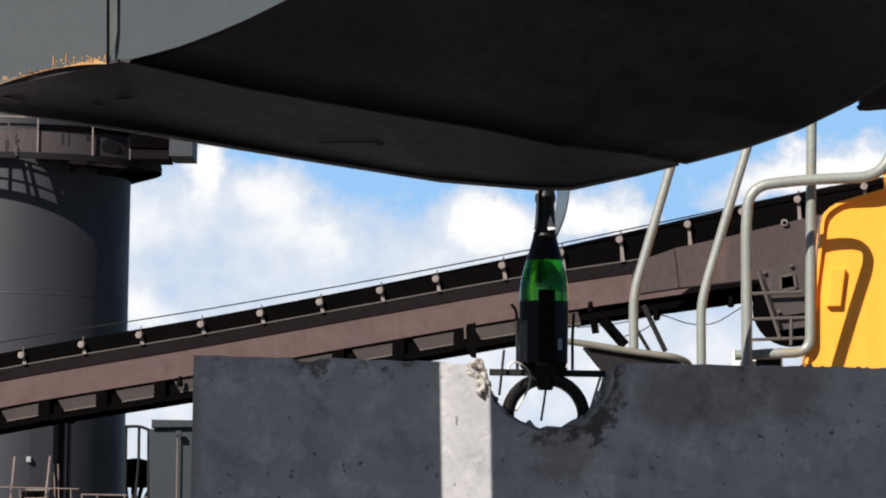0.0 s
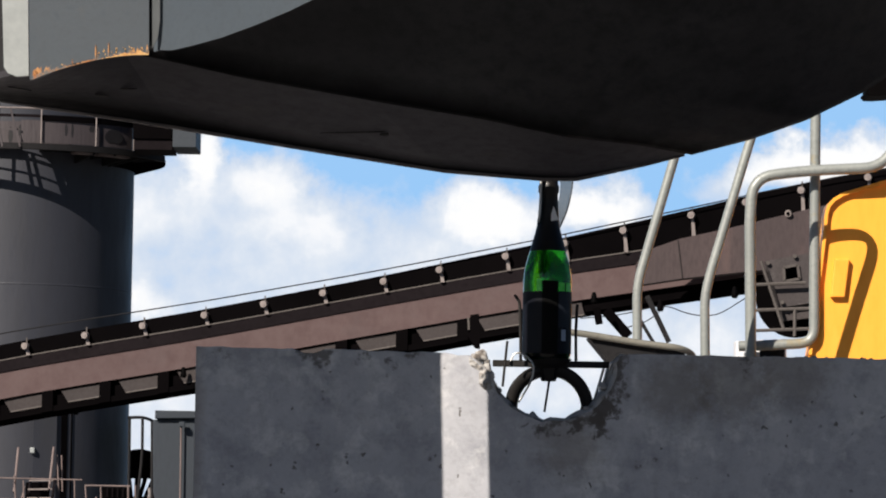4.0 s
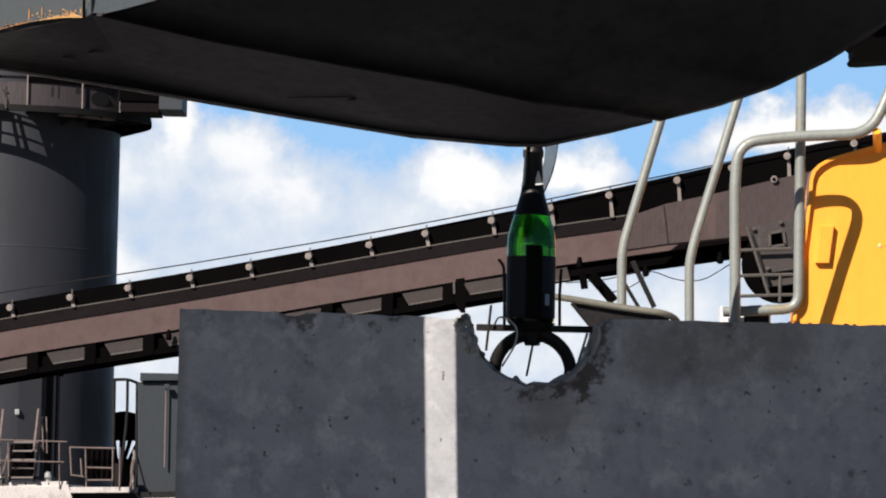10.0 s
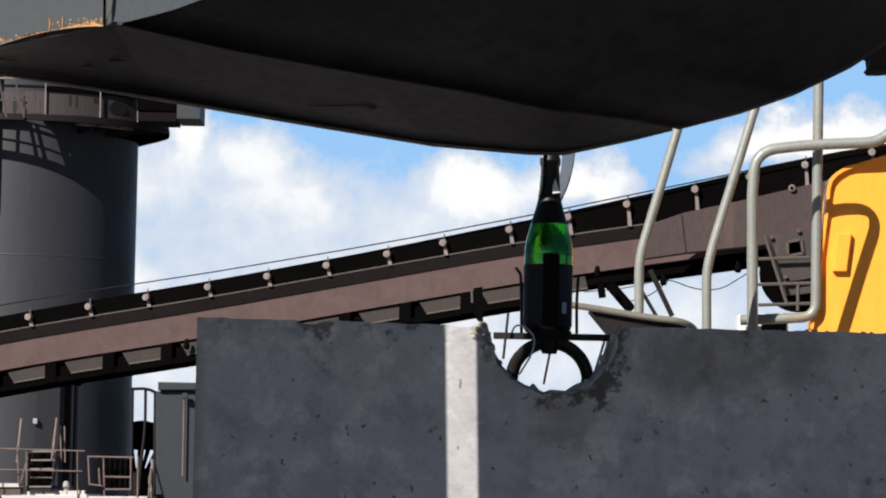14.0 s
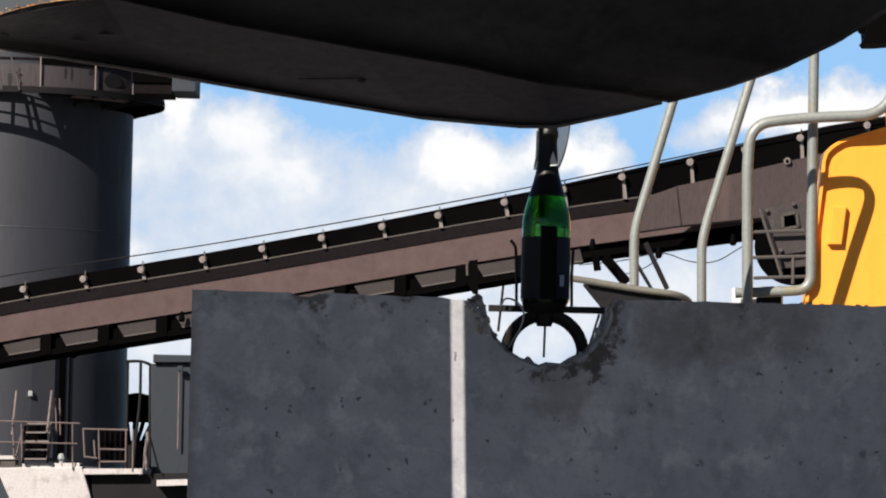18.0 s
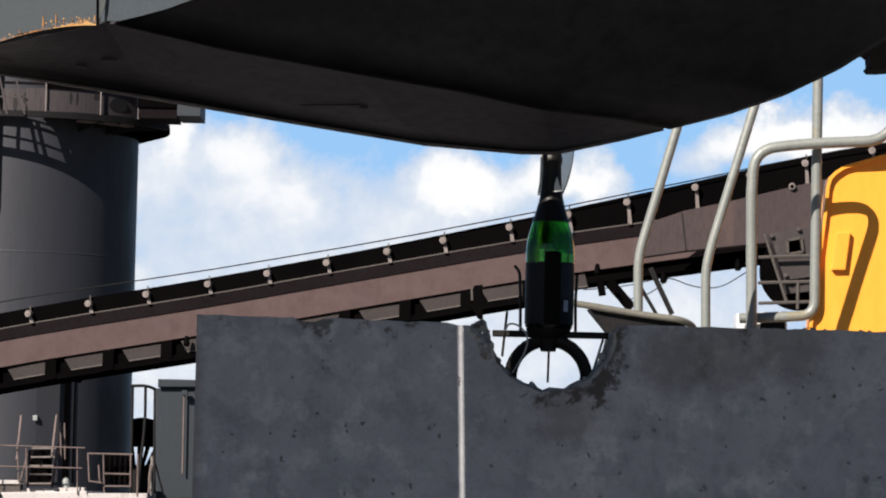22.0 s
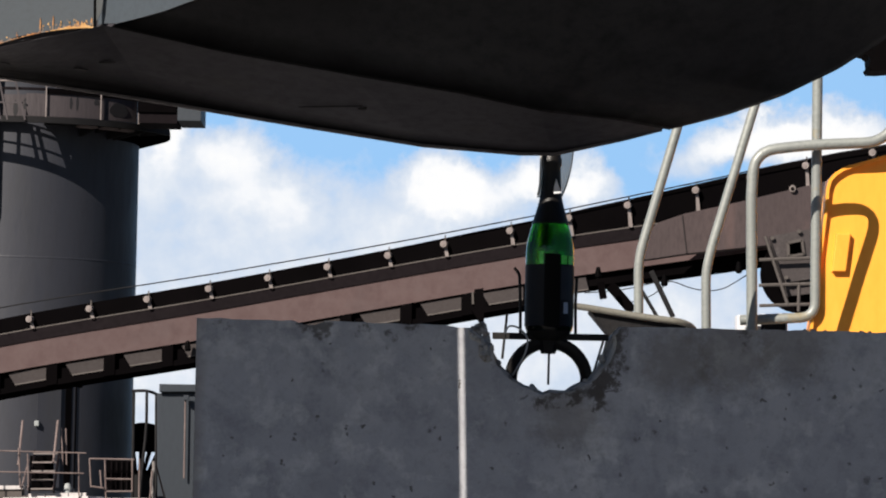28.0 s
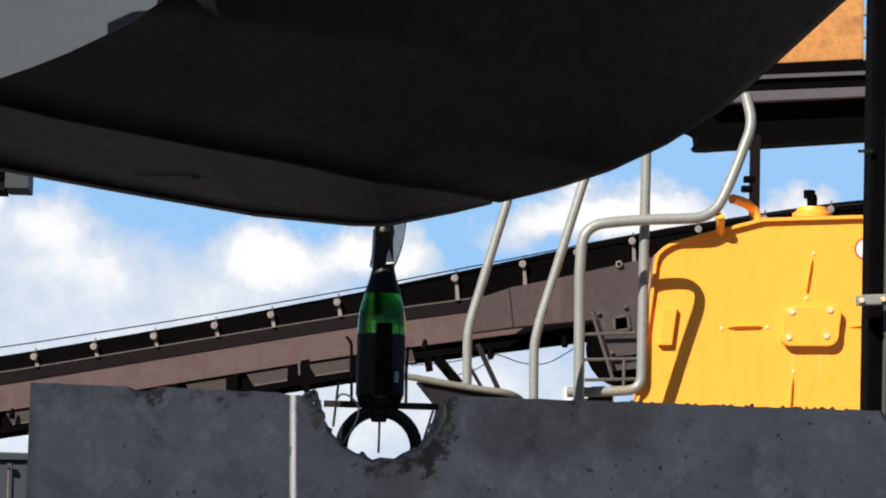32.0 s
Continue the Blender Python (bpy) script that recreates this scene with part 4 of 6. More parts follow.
    slab(bm, [(-1.00, 2.030), (-0.785, 2.040), (-0.800, 2.345), (-1.02, 2.345)], 5.895, 5.90)
    part("end_plate", bm, SHELL, side, "black end plate")
    bm = B()
    slab(bm, [(-0.559, 2.072), (-0.538, 2.076), (-0.544, 2.349), (-0.565, 2.349)], 5.892, 5.899)
    part("gap_strip", bm, SHELL, side)
    bm = B()
    slab(bm, [(-0.5435, 2.074), (-0.535, 2.092), (-0.532, 2.12), (-0.538, 2.349), (-0.5495, 2.349)], 5.838, 5.841)
    part("gap_flange", bm, WEAR, side, "scuffed edge strip beside the gap")
    # flaking rust along the lower edge
    rnd = random.Random(5)
    x0, z0 = -0.742, 2.027
    x1 = -0.553

    def foot(k):
        return z0 + 0.0435 * math.sin(math.pi / 2 * k) ** 0.9

    n = 70
    for layer, (f, mat, label) in enumerate(((1.0, RUST, "flaking orange rust"), (0.45, RUSTPALE, "pale flaked rust"))):
        low = [(x0 + (x1 - x0) * i / n, foot(i / n) - 0.001) for i in range(n + 1)]
        up = []
        for i, (x, z) in enumerate(low):
            k = i / n
            tall = 0.0025 + 0.013 * max(0, k - 0.6) * 2.4 + (0.010 if k < 0.30 else 0) * (1 - k / 0.30) * 1.3
            up.append((x, z + tall * f * rnd.uniform(0.15, 1.3)))
        if layer:
            low, up = low[44:], up[44:]
        bm = B()
        slab(bm, low + up[::-1], 5.8842 - 0.0006 * layer, 5.886)
        part("rust_edge", bm, mat, side, label)
    for i in range(40):
        k = rnd.choice((rnd.uniform(0.0, 0.34), rnd.uniform(0.55, 1.0), rnd.uniform(0.6, 1.0)))
        x, z = x0 + (x1 - x0) * k, foot(k) + rnd.uniform(0.002, 0.014)
        w, h = rnd.uniform(0.0006, 0.0015), rnd.uniform(0.0006, 0.0022)
        bm = B()
        slab(bm, [(x - w, z), (x - w * 0.2, z - h), (x + w, z - h * 0.4), (x + w * 0.7, z + h), (x - w * 0.5, z + h * 0.8)], 5.8842, 5.886)
        part("rust_speck", bm, rnd.choice((RUST, RUSTPALE)), side)
    for px, h in ((0.102, 0.024), (0.123, 0.024)):
        bm = B()
        z = foot(px / (x1 - x0))
        slab(bm, [(x0 + px - 0.0013, z), (x0 + px + 0.0013, z), (x0 + px + 0.0010, z + h * 0.7), (x0 + px + 0.0003, z + h), (x0 + px - 0.0009, z + h * 0.8)], 5.8835, 5.886)
        part("rust_flake", bm, RUST, side, "upright flake of rust")
    return bk, side


BUCKET, SIDEPLATE = bucket()


# ---- unseen plates, added above the view to cast shade on the block ----
D = 1.58
SLIT_Z = 1.473


# Builds one unseen shade-casting plate with its flange, bosses and strut.
def arm(name, left, right, low, high, y, label, step=0.0, web=0.0):
    at = ((left + right) / 2, y, low)
    ob = thing(name, at, label, "loader arm")
    lean = math.tan(radians(1.8))
    bm = B()
    end = left + web if web else right
    outline = [(left - lean * (low - SLIT_SHADE_Z), low), (end - lean * (low - SLIT_SHADE_Z), low), (end - lean * (high - SLIT_SHADE_Z), high), (left + step - lean * (high - SLIT_SHADE_Z), high)]
    if step:                                            # cut-out that lets sun reach the bucket's side sheet
        outline += [(left + step, 2.66), (left + 0.13, 2.62), (left + 0.06, 2.655), (left - lean * (2.675 - SLIT_SHADE_Z), 2.675)]
    slab(bm, outline, y, y + 0.03)
    part("web_plate", bm, SHELL, ob)
    bm = B()
    beam(bm, (left + step + 0.12, y + 0.07, high - 0.06), (right - 0.12, y + 0.07, high - 0.06), 0.08, 0.08, 0.01)
    part("flange", bm, SHELL, ob)
    for x in (left + step + 0.2, right - 0.2):
        bm = B()
        disc(bm, (x, y - 0.04, high - 0.2), (x, y + 0.08, high - 0.2), 0.07, 24)
        part("pin_boss", bm, SHELL, ob)
    bm = B()
    x = left + 0.1 if left < -1.2 else right - 0.1
    beam(bm, (x, y + 0.015, 0.0), (x, y + 0.015, high), 0.12, 0.12, 0.01)
    part("strut", bm, SHELL, ob)
    return ob


SLIT_SHADE_Z = SLIT_Z - SUN.z * D
SHADE_Y = 6.0 - SUN.y * D
SL = [(0, 0.0020), (2, 0.0021), (3.5, -0.0032), (5.5, 0.0064), (7, 0.0047), (8, 0.0064), (8.5, 0.0024), (9, -0.0096), (9.5, -0.0182), (10, -0.0018), (10.5, 0.0060), (12, 0.0053), (13, 0.0052), (14, 0.0048), (15, 0.0055), (15.5, 0.0105), (17.5, 0.0204), (18, 0.0216), (18.5, 0.0200), (19, 0.0204), (19.5, 0.0200), (20, 0.0239), (20.5, 0.0278), (21, 0.0270), (22, 0.0278), (23, 0.0285), (24, 0.0278), (25, 0.0281), (27.5, 0.0275), (29, 0.0280), (30, 0.0281)]
SR = [(0, 0.0826), (2, 0.0817), (3.5, 0.0706), (5.5, 0.0860), (7, 0.0853), (8, 0.0851), (8.5, 0.0829), (9, 0.0690), (9.5, 0.0577), (10, 0.0474), (10.5, 0.0543), (12, 0.0546), (13, 0.0544), (14, 0.0540), (15, 0.0538), (15.5, 0.0492), (17.5, 0.0412), (18, 0.0413), (18.5, 0.0398), (19, 0.0401), (19.5, 0.0389), (20, 0.0371), (20.5, 0.0343), (21, 0.0326), (22, 0.0333), (23, 0.0351), (24, 0.0343), (25, 0.0346), (27.5, 0.0350), (29, 0.0356), (30, 0.0347)]
SHADE_L = arm("left_shade_plate", SL[0][1] - SUN.x * D - 1.3, SL[0][1] - SUN.x * D, 2.142, 2.56, SHADE_Y, "unseen steel plate added to shade the block's left")
SHADE_R = arm("right_shade_plate", SR[0][1] - SUN.x * D - SUN.x / SUN.y * -0.03, SR[0][1] - SUN.x * D + 2.0, 2.142, 3.55, SHADE_Y, "unseen steel plate added to shade the block's right", 0.27, 1.10)


# Unseen cover added to keep sun off the shell and the bottle.
bm = B()
slab(bm, [(SR[0][1] - SUN.x * D + 0.125, 2.63), (SR[0][1] - SUN.x * D + 0.4, 2.63), (SR[0][1] - SUN.x * D + 0.4, 3.5), (SR[0][1] - SUN.x * D + 0.125, 3.5)], SHADE_Y - 0.06, SHADE_Y - 0.002)
part("cross_plate", bm, SHELL, SHADE_R)


# ---- yellow machine with its handrails ----
def rail(name, runs, r, label, radius=0.05):
    """A handrail of several welded tubes; runs: part name and path."""
    ob = thing(name, runs[0][1][0], label, "handrail", "handrails of the machine")
    for piece, pts in runs:
        bm = B()
        tube(bm, rounded(pts, radius, 8), r, 14)
        part(piece, bm, GALV, ob, "", True)
    for piece, pts in runs:
        if piece == "leg":
            end = Vector(min((pts[0], pts[-1]), key=lambda p: p[2]))
            bm = B()
            disc(bm, end, end + Vector((0, 0, 0.01)), r * 2.2, 16)
            part("foot_flange", bm, GALV, ob)
    return ob


def machine():
    y = 9.7
    mc = thing("machine_hood", (1.403, 9.700, 1.798), "orange-yellow machine hood with bolted cover and shadowed panel", "machine hood")
    bm = B()
    out = [(0.962, 1.619), (0.976, 1.786), (1.014, 2.119), (1.017, 2.166), (1.024, 2.190), (1.040, 2.208), (1.065, 2.224), (1.188, 2.262), (1.314, 2.298), (1.606, 2.316), (1.892, 2.338), (1.902, 1.646)]
    slab(bm, out, y, y + 0.07, 0.004)
    xs = [x for x, z in out]
    slab(bm, [(min(xs) + 0.24, 0.6), (max(xs) - 0.02, 0.6), (max(xs) - 0.02, out[10][1] - 0.03), (min(xs) + 0.34, out[10][1] - 0.06), (min(xs) + 0.24, out[10][1] - 0.2)], y + 0.07, y + 1.3)
    slab(bm, [(min(xs) + 0.2, 0.0), (max(xs) - 0.05, 0.0), (max(xs) - 0.05, 0.6), (min(xs) + 0.2, 0.6)], y + 0.2, y + 1.2)
    part("hood_panel", bm, YELLOW, mc, "flat orange-yellow side panel")
    # turned-up rim along the edge
    edge = [Vector((x, 0, z)) for x, z in out[1:11]]
    bm = B()
    rows = []
    for k, p in enumerate(edge):
        d = (edge[min(k + 1, len(edge) - 1)] - edge[max(k - 1, 0)]).normalized()
        inward = Vector((d.z, 0, -d.x)) * 0.009
        rows.append([bm.verts.new(Vector((q.x, yy, q.z))) for q, yy in ((p, y + 0.002), (p, y - 0.015), (p + inward, y - 0.015), (p + inward, y + 0.002))])
    for g, h in zip(rows, rows[1:]):
        for j in range(4):
            bm.faces.new((g[j], g[(j + 1) % 4], h[(j + 1) % 4], h[j]))
    bm.faces.new(rows[0])
    bm.faces.new(rows[-1][::-1])
    part("rim", bm, YELLOW, mc, "turned-up edge")

    def plate(name, px, grow, mat=YELLOW, bev=0.006):
        bm = B()
        slab(bm, px, y - grow, y + 0.002, bev)
        return part(name, bm, mat, mc)

    plate("pad", [(1.035, 1.941), (1.072, 1.942), (1.084, 2.044), (1.045, 2.043)], 0.018, bev=0.003)
    cover = plate("bolted_cover", [(1.370, 1.975), (1.3725, 1.961), (1.381, 1.952), (1.394, 1.949), (1.502, 1.952), (1.515, 1.957), (1.523, 1.967), (1.526, 1.980), (1.533, 2.040), (1.531, 2.053), (1.523, 2.062), (1.510, 2.064), (1.400, 2.058), (1.388, 2.054), (1.380, 2.045), (1.377, 2.034)], 0.026, bev=0.004)
    for p in ((1.397, 9.680, 2.043), (1.501, 9.680, 2.051), (1.389, 9.680, 1.973), (1.492, 9.680, 1.980)):
        bm = B()
        disc(bm, p, Vector(p) - Vector((0, 0.010, 0)), 0.009, 6)
        disc(bm, Vector(p) + Vector((0, 0.004, 0)), Vector(p) - Vector((0, 0.003, 0)), 0.011, 16)
        part("bolt", bm, STEEL, cover, "dull steel hexagon bolt")
    for p, w, h in (((1.406, 9.700, 1.949), 0.010, 0.075), ((1.428, 9.700, 1.950), 0.006, 0.045), ((1.481, 9.700, 1.951), 0.012, 0.085), ((1.502, 9.700, 1.952), 0.006, 0.05)):
        bm = B()
        slab(bm, [(p[0] - w, p[2]), (p[0] - w * 0.7, p[2] - h * 0.6), (p[0] - w * 0.2, p[2] - h), (p[0] + w * 0.3, p[2] - h * 0.92), (p[0] + w * 0.7, p[2] - h * 0.5), (p[0] + w, p[2])], y - 0.0004, y + 0.002)
        part("drip_mark", bm, DRIP, mc, "brownish drip below the cover")
    for a, b, w in (((1.222, 1.993), (1.322, 1.999), (0, -1)), ((1.556, 2.006), (1.894, 2.023), (0, -1)), ((1.441, 2.094), (1.456, 2.194), (1, 0)), ((1.402, 1.746), (1.408, 1.868), (1, 0))):
        a, b, w = Vector((a[0], y, a[1])), Vector((b[0], y, b[1])), Vector((w[0], 0, w[1]))
        bm = B()
        rows = []
        for k in range(9):
            v = k / 8
            r = min(1.0, 6 * min(v, 1 - v) + 0.1)
            p = a.lerp(b, v)
            rows.append([bm.verts.new(q) for q in (p - w * 0.008 * r + Vector((0, 0.003, 0)), p - w * 0.005 * r + Vector((0, -0.013 * r, 0)), p + w * 0.007 * r + Vector((0, 0.003, 0)))])
        for g, h in zip(rows, rows[1:]):
            for j in range(3):
                bm.faces.new((g[j], g[(j + 1) % 3], h[(j + 1) % 3], h[j]))
        bm.faces.new(rows[0])
        bm.faces.new(rows[-1][::-1])
        rib = part("louvre", bm, YELLOW, mc)
        d = (b - a).normalized()
        for e in (a - d * 0.012, b + d * 0.012):
            bm = B()
            bmesh.ops.create_icosphere(bm, subdivisions=2, radius=0.0066)
            for v in bm.verts:
                v.co.y *= 0.35
            bmesh.ops.translate(bm, vec=e, verts=bm.verts)
            part("weld_spot", bm, WELD, rib, "pale ground weld", True)
    bm = B()
    c = Vector((1.473, 9.850, 2.323))
    lathe(bm, [(0.055, -0.004), (0.055, 0.008), (0.044, 0.014), (0.040, 0.026)], c, 24)
    cap = part("filler_cap", bm, YELLOW, mc, "", True)
    bm = B()
    lathe(bm, [(0.013, 0.02), (0.015, 0.045), (0.013, 0.06), (0.011, 0.062)], c, 14)
    lathe(bm, [(0.016, 0.05), (0.017, 0.072), (0.012, 0.074)], c + Vector((-0.008, 0, 0)), 6)
    part("cap_knob", bm, BLACKPAINT, cap, "black cap knob")
    bm = B()
    c = Vector((1.600, 9.700, 2.223))
    disc(bm, c, c - Vector((0, 0.002, 0)), 0.031, 28)
    st = part("sticker_ring", bm, REDPRINT, mc, "round red-edged sticker")
    bm = B()
    disc(bm, c - Vector((0, 0.002, 0)), c - Vector((0, 0.003, 0)), 0.026, 28)
    part("sticker_face", bm, WHITE, st, "white sticker face")
    bm = B()
    tube(bm, rounded([(1.204, 9.720, 2.245), (1.194, 9.660, 2.278), (1.190, 9.640, 2.296)], 0.02), 0.012, 10)
    part("rail_socket", bm, YELLOW, mc, "", True)
    bm = B()
    tube(bm, rounded([(1.228, 9.680, 2.347), (1.268, 9.720, 2.343), (1.300, 9.750, 2.326), (1.310, 9.750, 2.289)], 0.03), 0.0135, 10)
    part("bent_tube", bm, YELLOW, mc, "", True)

    rail("looped_handrail", [("leg", [(0.819, 9.640, 1.704), (0.812, 9.640, 2.132)]), ("loop", [(0.812, 9.640, 2.132), (0.818, 9.640, 2.256), (0.953, 9.640, 2.276), (1.172, 9.640, 2.289), (1.224, 9.660, 2.401), (1.281, 9.680, 2.557), (1.262, 9.700, 2.638)])], 0.0147, "galvanised tube handrail bent into a loop", 0.11)
    rail("upright_handrail", [("upright", [(0.990, 9.684, 2.824), (0.990, 9.684, 2.419)]), ("bent_foot", [(0.990, 9.684, 2.419), (0.990, 9.684, 1.956), (0.991, 9.684, 1.818), (0.905, 9.684, 1.811), (0.789, 9.684, 1.805)])], 0.0138, "galvanised upright tube handrail with a bent foot", 0.12)
    rail("inclined_handrail", [("leg", [(0.496, 9.266, 1.699), (0.492, 9.266, 1.937), (0.516, 9.266, 2.023), (0.589, 9.266, 2.283)]), ("arch", [(0.589, 9.266, 2.283), (0.647, 9.266, 2.497), (0.841, 9.266, 2.515), (0.781, 9.266, 2.320)]), ("leg", [(0.781, 9.266, 2.320), (0.679, 9.266, 1.967), (0.666, 9.266, 1.905), (0.670, 9.266, 1.693)])], 0.0122, "inclined galvanised tube handrail forming an arch", 0.09)
    fr = thing("machine_platform", (0.596, 9.5, 0), "dark steel platform that carries the handrails", "machine platform")
    bm = B()
    slab(bm, [(0.476, 0), (0.922, 0), (0.922, 1.695), (0.475, 1.714)], 9.15, 9.75, 0.01)
    part("platform_box", bm, DARKSTEEL, fr)
    # step plate with a tubular edge
    sp = thing("mudguard_step", (0.450, 9.000, 1.750), "grey steel step with a tubular edge", "step")
    bm = B()
    tube(bm, rounded([(0.250, 8.950, 1.800), (0.335, 8.950, 1.793), (0.489, 8.950, 1.770), (0.588, 8.950, 1.760), (0.622, 9.000, 1.745), (0.636, 9.100, 1.686)], 0.05), 0.0085, 10)
    part("tubular_edge", bm, STEPTUBE, sp, "dull weathered tube", True)
    bm = B()
    slab(bm, [(0.356, 1.785), (0.490, 1.765), (0.596, 1.754), (0.611, 1.638), (0.470, 1.636), (0.406, 1.726)], 8.96, 9.1)
    part("step_plate", bm, DARKSTEEL, sp, "dark step plate")
    bm = B()
    beam(bm, (0.538, 9.03, 0), (0.537, 9.030, 1.667), 0.06, 0.06, 0.005)
    part("step_leg", bm, GREYSTEEL, sp)
    bx = thing("white_box", (0.835, 9.700, 1.790), "small pale box beside the handrail", "box")
    # White body stands in for the sunlit cut end of the tube.
    bm = B()
    slab(bm, [(0.785, 1.760), (0.784, 1.821), (0.920, 1.829), (0.921, 1.762)], 9.72, 9.80, 0.005)
    part("box_body", bm, WHITE, bx)
    # Dark slab in front of the body; the inset is colour only.
    bm = B()
    slab(bm, [(0.848, 1.779), (0.848, 1.797), (0.915, 1.801), (0.915, 1.780)], 9.712, 9.718)
    part("box_inset", bm, DARKSTEEL, bx)

    # mast behind the hood
    ms = thing("mast", (1.470, 11.000, 2.444), "thin brown steel mast with fittings", "mast")
    bm = B()
    beam(bm, (1.484, 11.1, 0), (1.476, 11.100, 2.704), 0.03, 0.03)
    part("pole", bm, DARKBROWN, ms)
    for p in ((1.433, 10.950, 2.517), (1.440, 10.950, 2.547), (1.427, 10.950, 2.473)):
        bm = B()
        box(bm, p, (0.035, 0.03, 0.02), bevel=0.004)
        part("fitting", bm, BLACKPAINT, ms)


machine()


def upper_beam():
    ub = thing("machine_beam", (1.604, 11.200, 2.670), "black machine beam with violet-grey flange and orange cover", "machine beam")
    bm = B()
    slab(bm, [(1.306, 2.724), (1.307, 2.710), (1.309, 2.694), (1.301, 2.684), (1.310, 2.673), (1.340, 2.673), (1.850, 2.722), (2.251, 2.742), (2.249, 2.904), (1.242, 2.835), (1.276, 2.732)], 11.2, 11.35, 0.004)
    part("beam_web", bm, BLACKPAINT, ub)
    bm = B()
    tube(bm, [(1.291 + 0.008 * math.cos(q), 11.2, 2.713 + 0.009 * math.sin(q)) for q in (2 * math.pi * i / 16 for i in range(17))], 0.0035, 6)
    part("eyelet", bm, BLACKPAINT, ub, "", True)
    bm = B()
    slab(bm, [(1.329, 2.804), (1.885, 2.850), (2.246, 2.878), (2.245, 2.911), (1.885, 2.880), (1.328, 2.838)], 11.14, 11.19, 0.004)
    part("flange", bm, PURPLE, ub, "violet-grey flange")
    bm = B()
    slab(bm, [(1.295, 2.836), (2.249, 2.912), (2.248, 3.009), (1.329, 2.931)], 11.2, 11.35, 0.004)
    part("upper_web", bm, BLACKPAINT, ub)
    bm = B()
    beam(bm, (1.346, 11.190, 2.890), (2.247, 11.190, 2.957), 0.01, 0.012)
    part("edge_bead", bm, PURPLE, ub)
    bm = B()
    slab(bm, [(1.349, 2.931), (1.832, 2.973), (1.829, 3.384), (1.340, 3.366)], 11.22, 11.4, 0.006)
    part("cover", bm, ORANGE, ub, "dusty orange cover")
    for p in ((1.835, 11.200, 3.053), (1.836, 11.200, 2.981), (1.833, 11.200, 3.126)):
        bm = B()
        box(bm, p, (0.014, 0.03, 0.03), bevel=0.003)
        part("hinge", bm, GALV, ub)


upper_beam()


def column():
    co = thing("machine_column", (1.346, 7.600, 1.589), "dark green machine column with black hoses", "machine column")
    x0, x1 = 1.266, 1.534
    xm = 1.338
    top = 3.0
    bm = B()
    box(bm, ((xm + x1) / 2, 7.75, top / 2), (x1 - xm, 0.3, top), bevel=0.01)
    part("column_body", bm, GREEN, co, "dark green box column")
    bm = B()
    box(bm, ((x0 + xm) / 2, 7.66, top / 2 + 0.45), (xm - x0, 0.1, top - 0.9), bevel=0.006)
    part("slide", bm, BLACKPAINT, co, "black slide rail")
    for dx, r in ((0.036, 0.006),):
        bm = B()
        disc(bm, (x0 + dx, 7.6, 1.0), (x0 + dx, 7.6, top), r, 10)
        part("pressure_line", bm, GREEN, co, "grey-green pressure pipe", True)
    bm = B()
    beam(bm, (1.230, 7.550, 1.906), (1.302, 7.550, 1.911), 0.03, 0.022, 0.003)
    clamp = part("clamp", bm, GALV, co, "grey steel clamp")
    for p in ((1.236, 7.530, 1.905), (1.282, 7.530, 1.909)):
        bm = B()
        disc(bm, p, Vector(p) - Vector((0, 0.012, 0)), 0.006, 6)
        part("clamp_bolt", bm, STEEL, clamp)
    bm = B()
    slab(bm, [(1.322, 2.174), (1.351, 2.175), (1.350, 2.232), (1.321, 2.231)], 7.594, 7.602)
    plate = part("sticker", bm, DULLWHITE, co, "small white sticker with grey print")
    for py in (0.35, 0.5, 0.65, 0.8):
        bm = B()
        zz = 2.172 + py * 0.055
        box(bm, (1.334, 7.5935, zz), (0.016, 0.002, 0.0022))
        part("print_bar", bm, PALE, plate)
    bm = B()
    tube(bm, rounded([(1.328, 7.500, 1.776), (1.330, 7.500, 1.920), (1.331, 7.500, 2.004), (1.370, 7.500, 2.020), (1.466, 7.500, 2.025)], 0.04), 0.0085, 12)
    part("bent_pipe", bm, GALV, co, "bent grey steel pipe", True)
    for pts, r in (([(1.409, 7.450, 2.026), (1.361, 7.440, 1.892), (1.315, 7.440, 1.772), (1.303, 7.460, 1.678), (1.316, 7.500, 1.596)], 0.010),
                   ([(1.429, 7.430, 2.013), (1.381, 7.420, 1.892), (1.337, 7.420, 1.771), (1.317, 7.440, 1.653), (1.343, 7.500, 1.585)], 0.011),
                   ([(1.307, 7.400, 1.793), (1.356, 7.400, 1.712), (1.417, 7.400, 1.596)], 0.013),
                   ([(1.294, 7.460, 1.773), (1.310, 7.460, 1.678), (1.345, 7.460, 1.596)], 0.012)):
        bm = B()
        tube(bm, rounded(pts, 0.08), r, 10)
        part("hose", bm, RUBBER, co, "black hydraulic hose", True)
    bm = B()
    tube(bm, [(1.319, 7.380, 1.757), (1.413, 7.380, 1.618)], 0.009, 10)
    part("steel_pipe", bm, GALV, co, "", True)
    bm = B()
    tube(bm, rounded([(1.300, 7.40, 1.640), (1.318, 7.39, 1.585), (1.352, 7.38, 1.560), (1.420, 7.38, 1.560), (1.50, 7.40, 1.60)], 0.04), 0.034, 16)
    part("thick_hose", bm, BLACKPAINT, co, "thick black hose sagging over the block", True)
    bm = B()
    beam(bm, (1.236, 7.600, 2.233), (1.268, 7.600, 2.234), 0.008, 0.006)
    part("lug", bm, DARKSTEEL, co)


column()


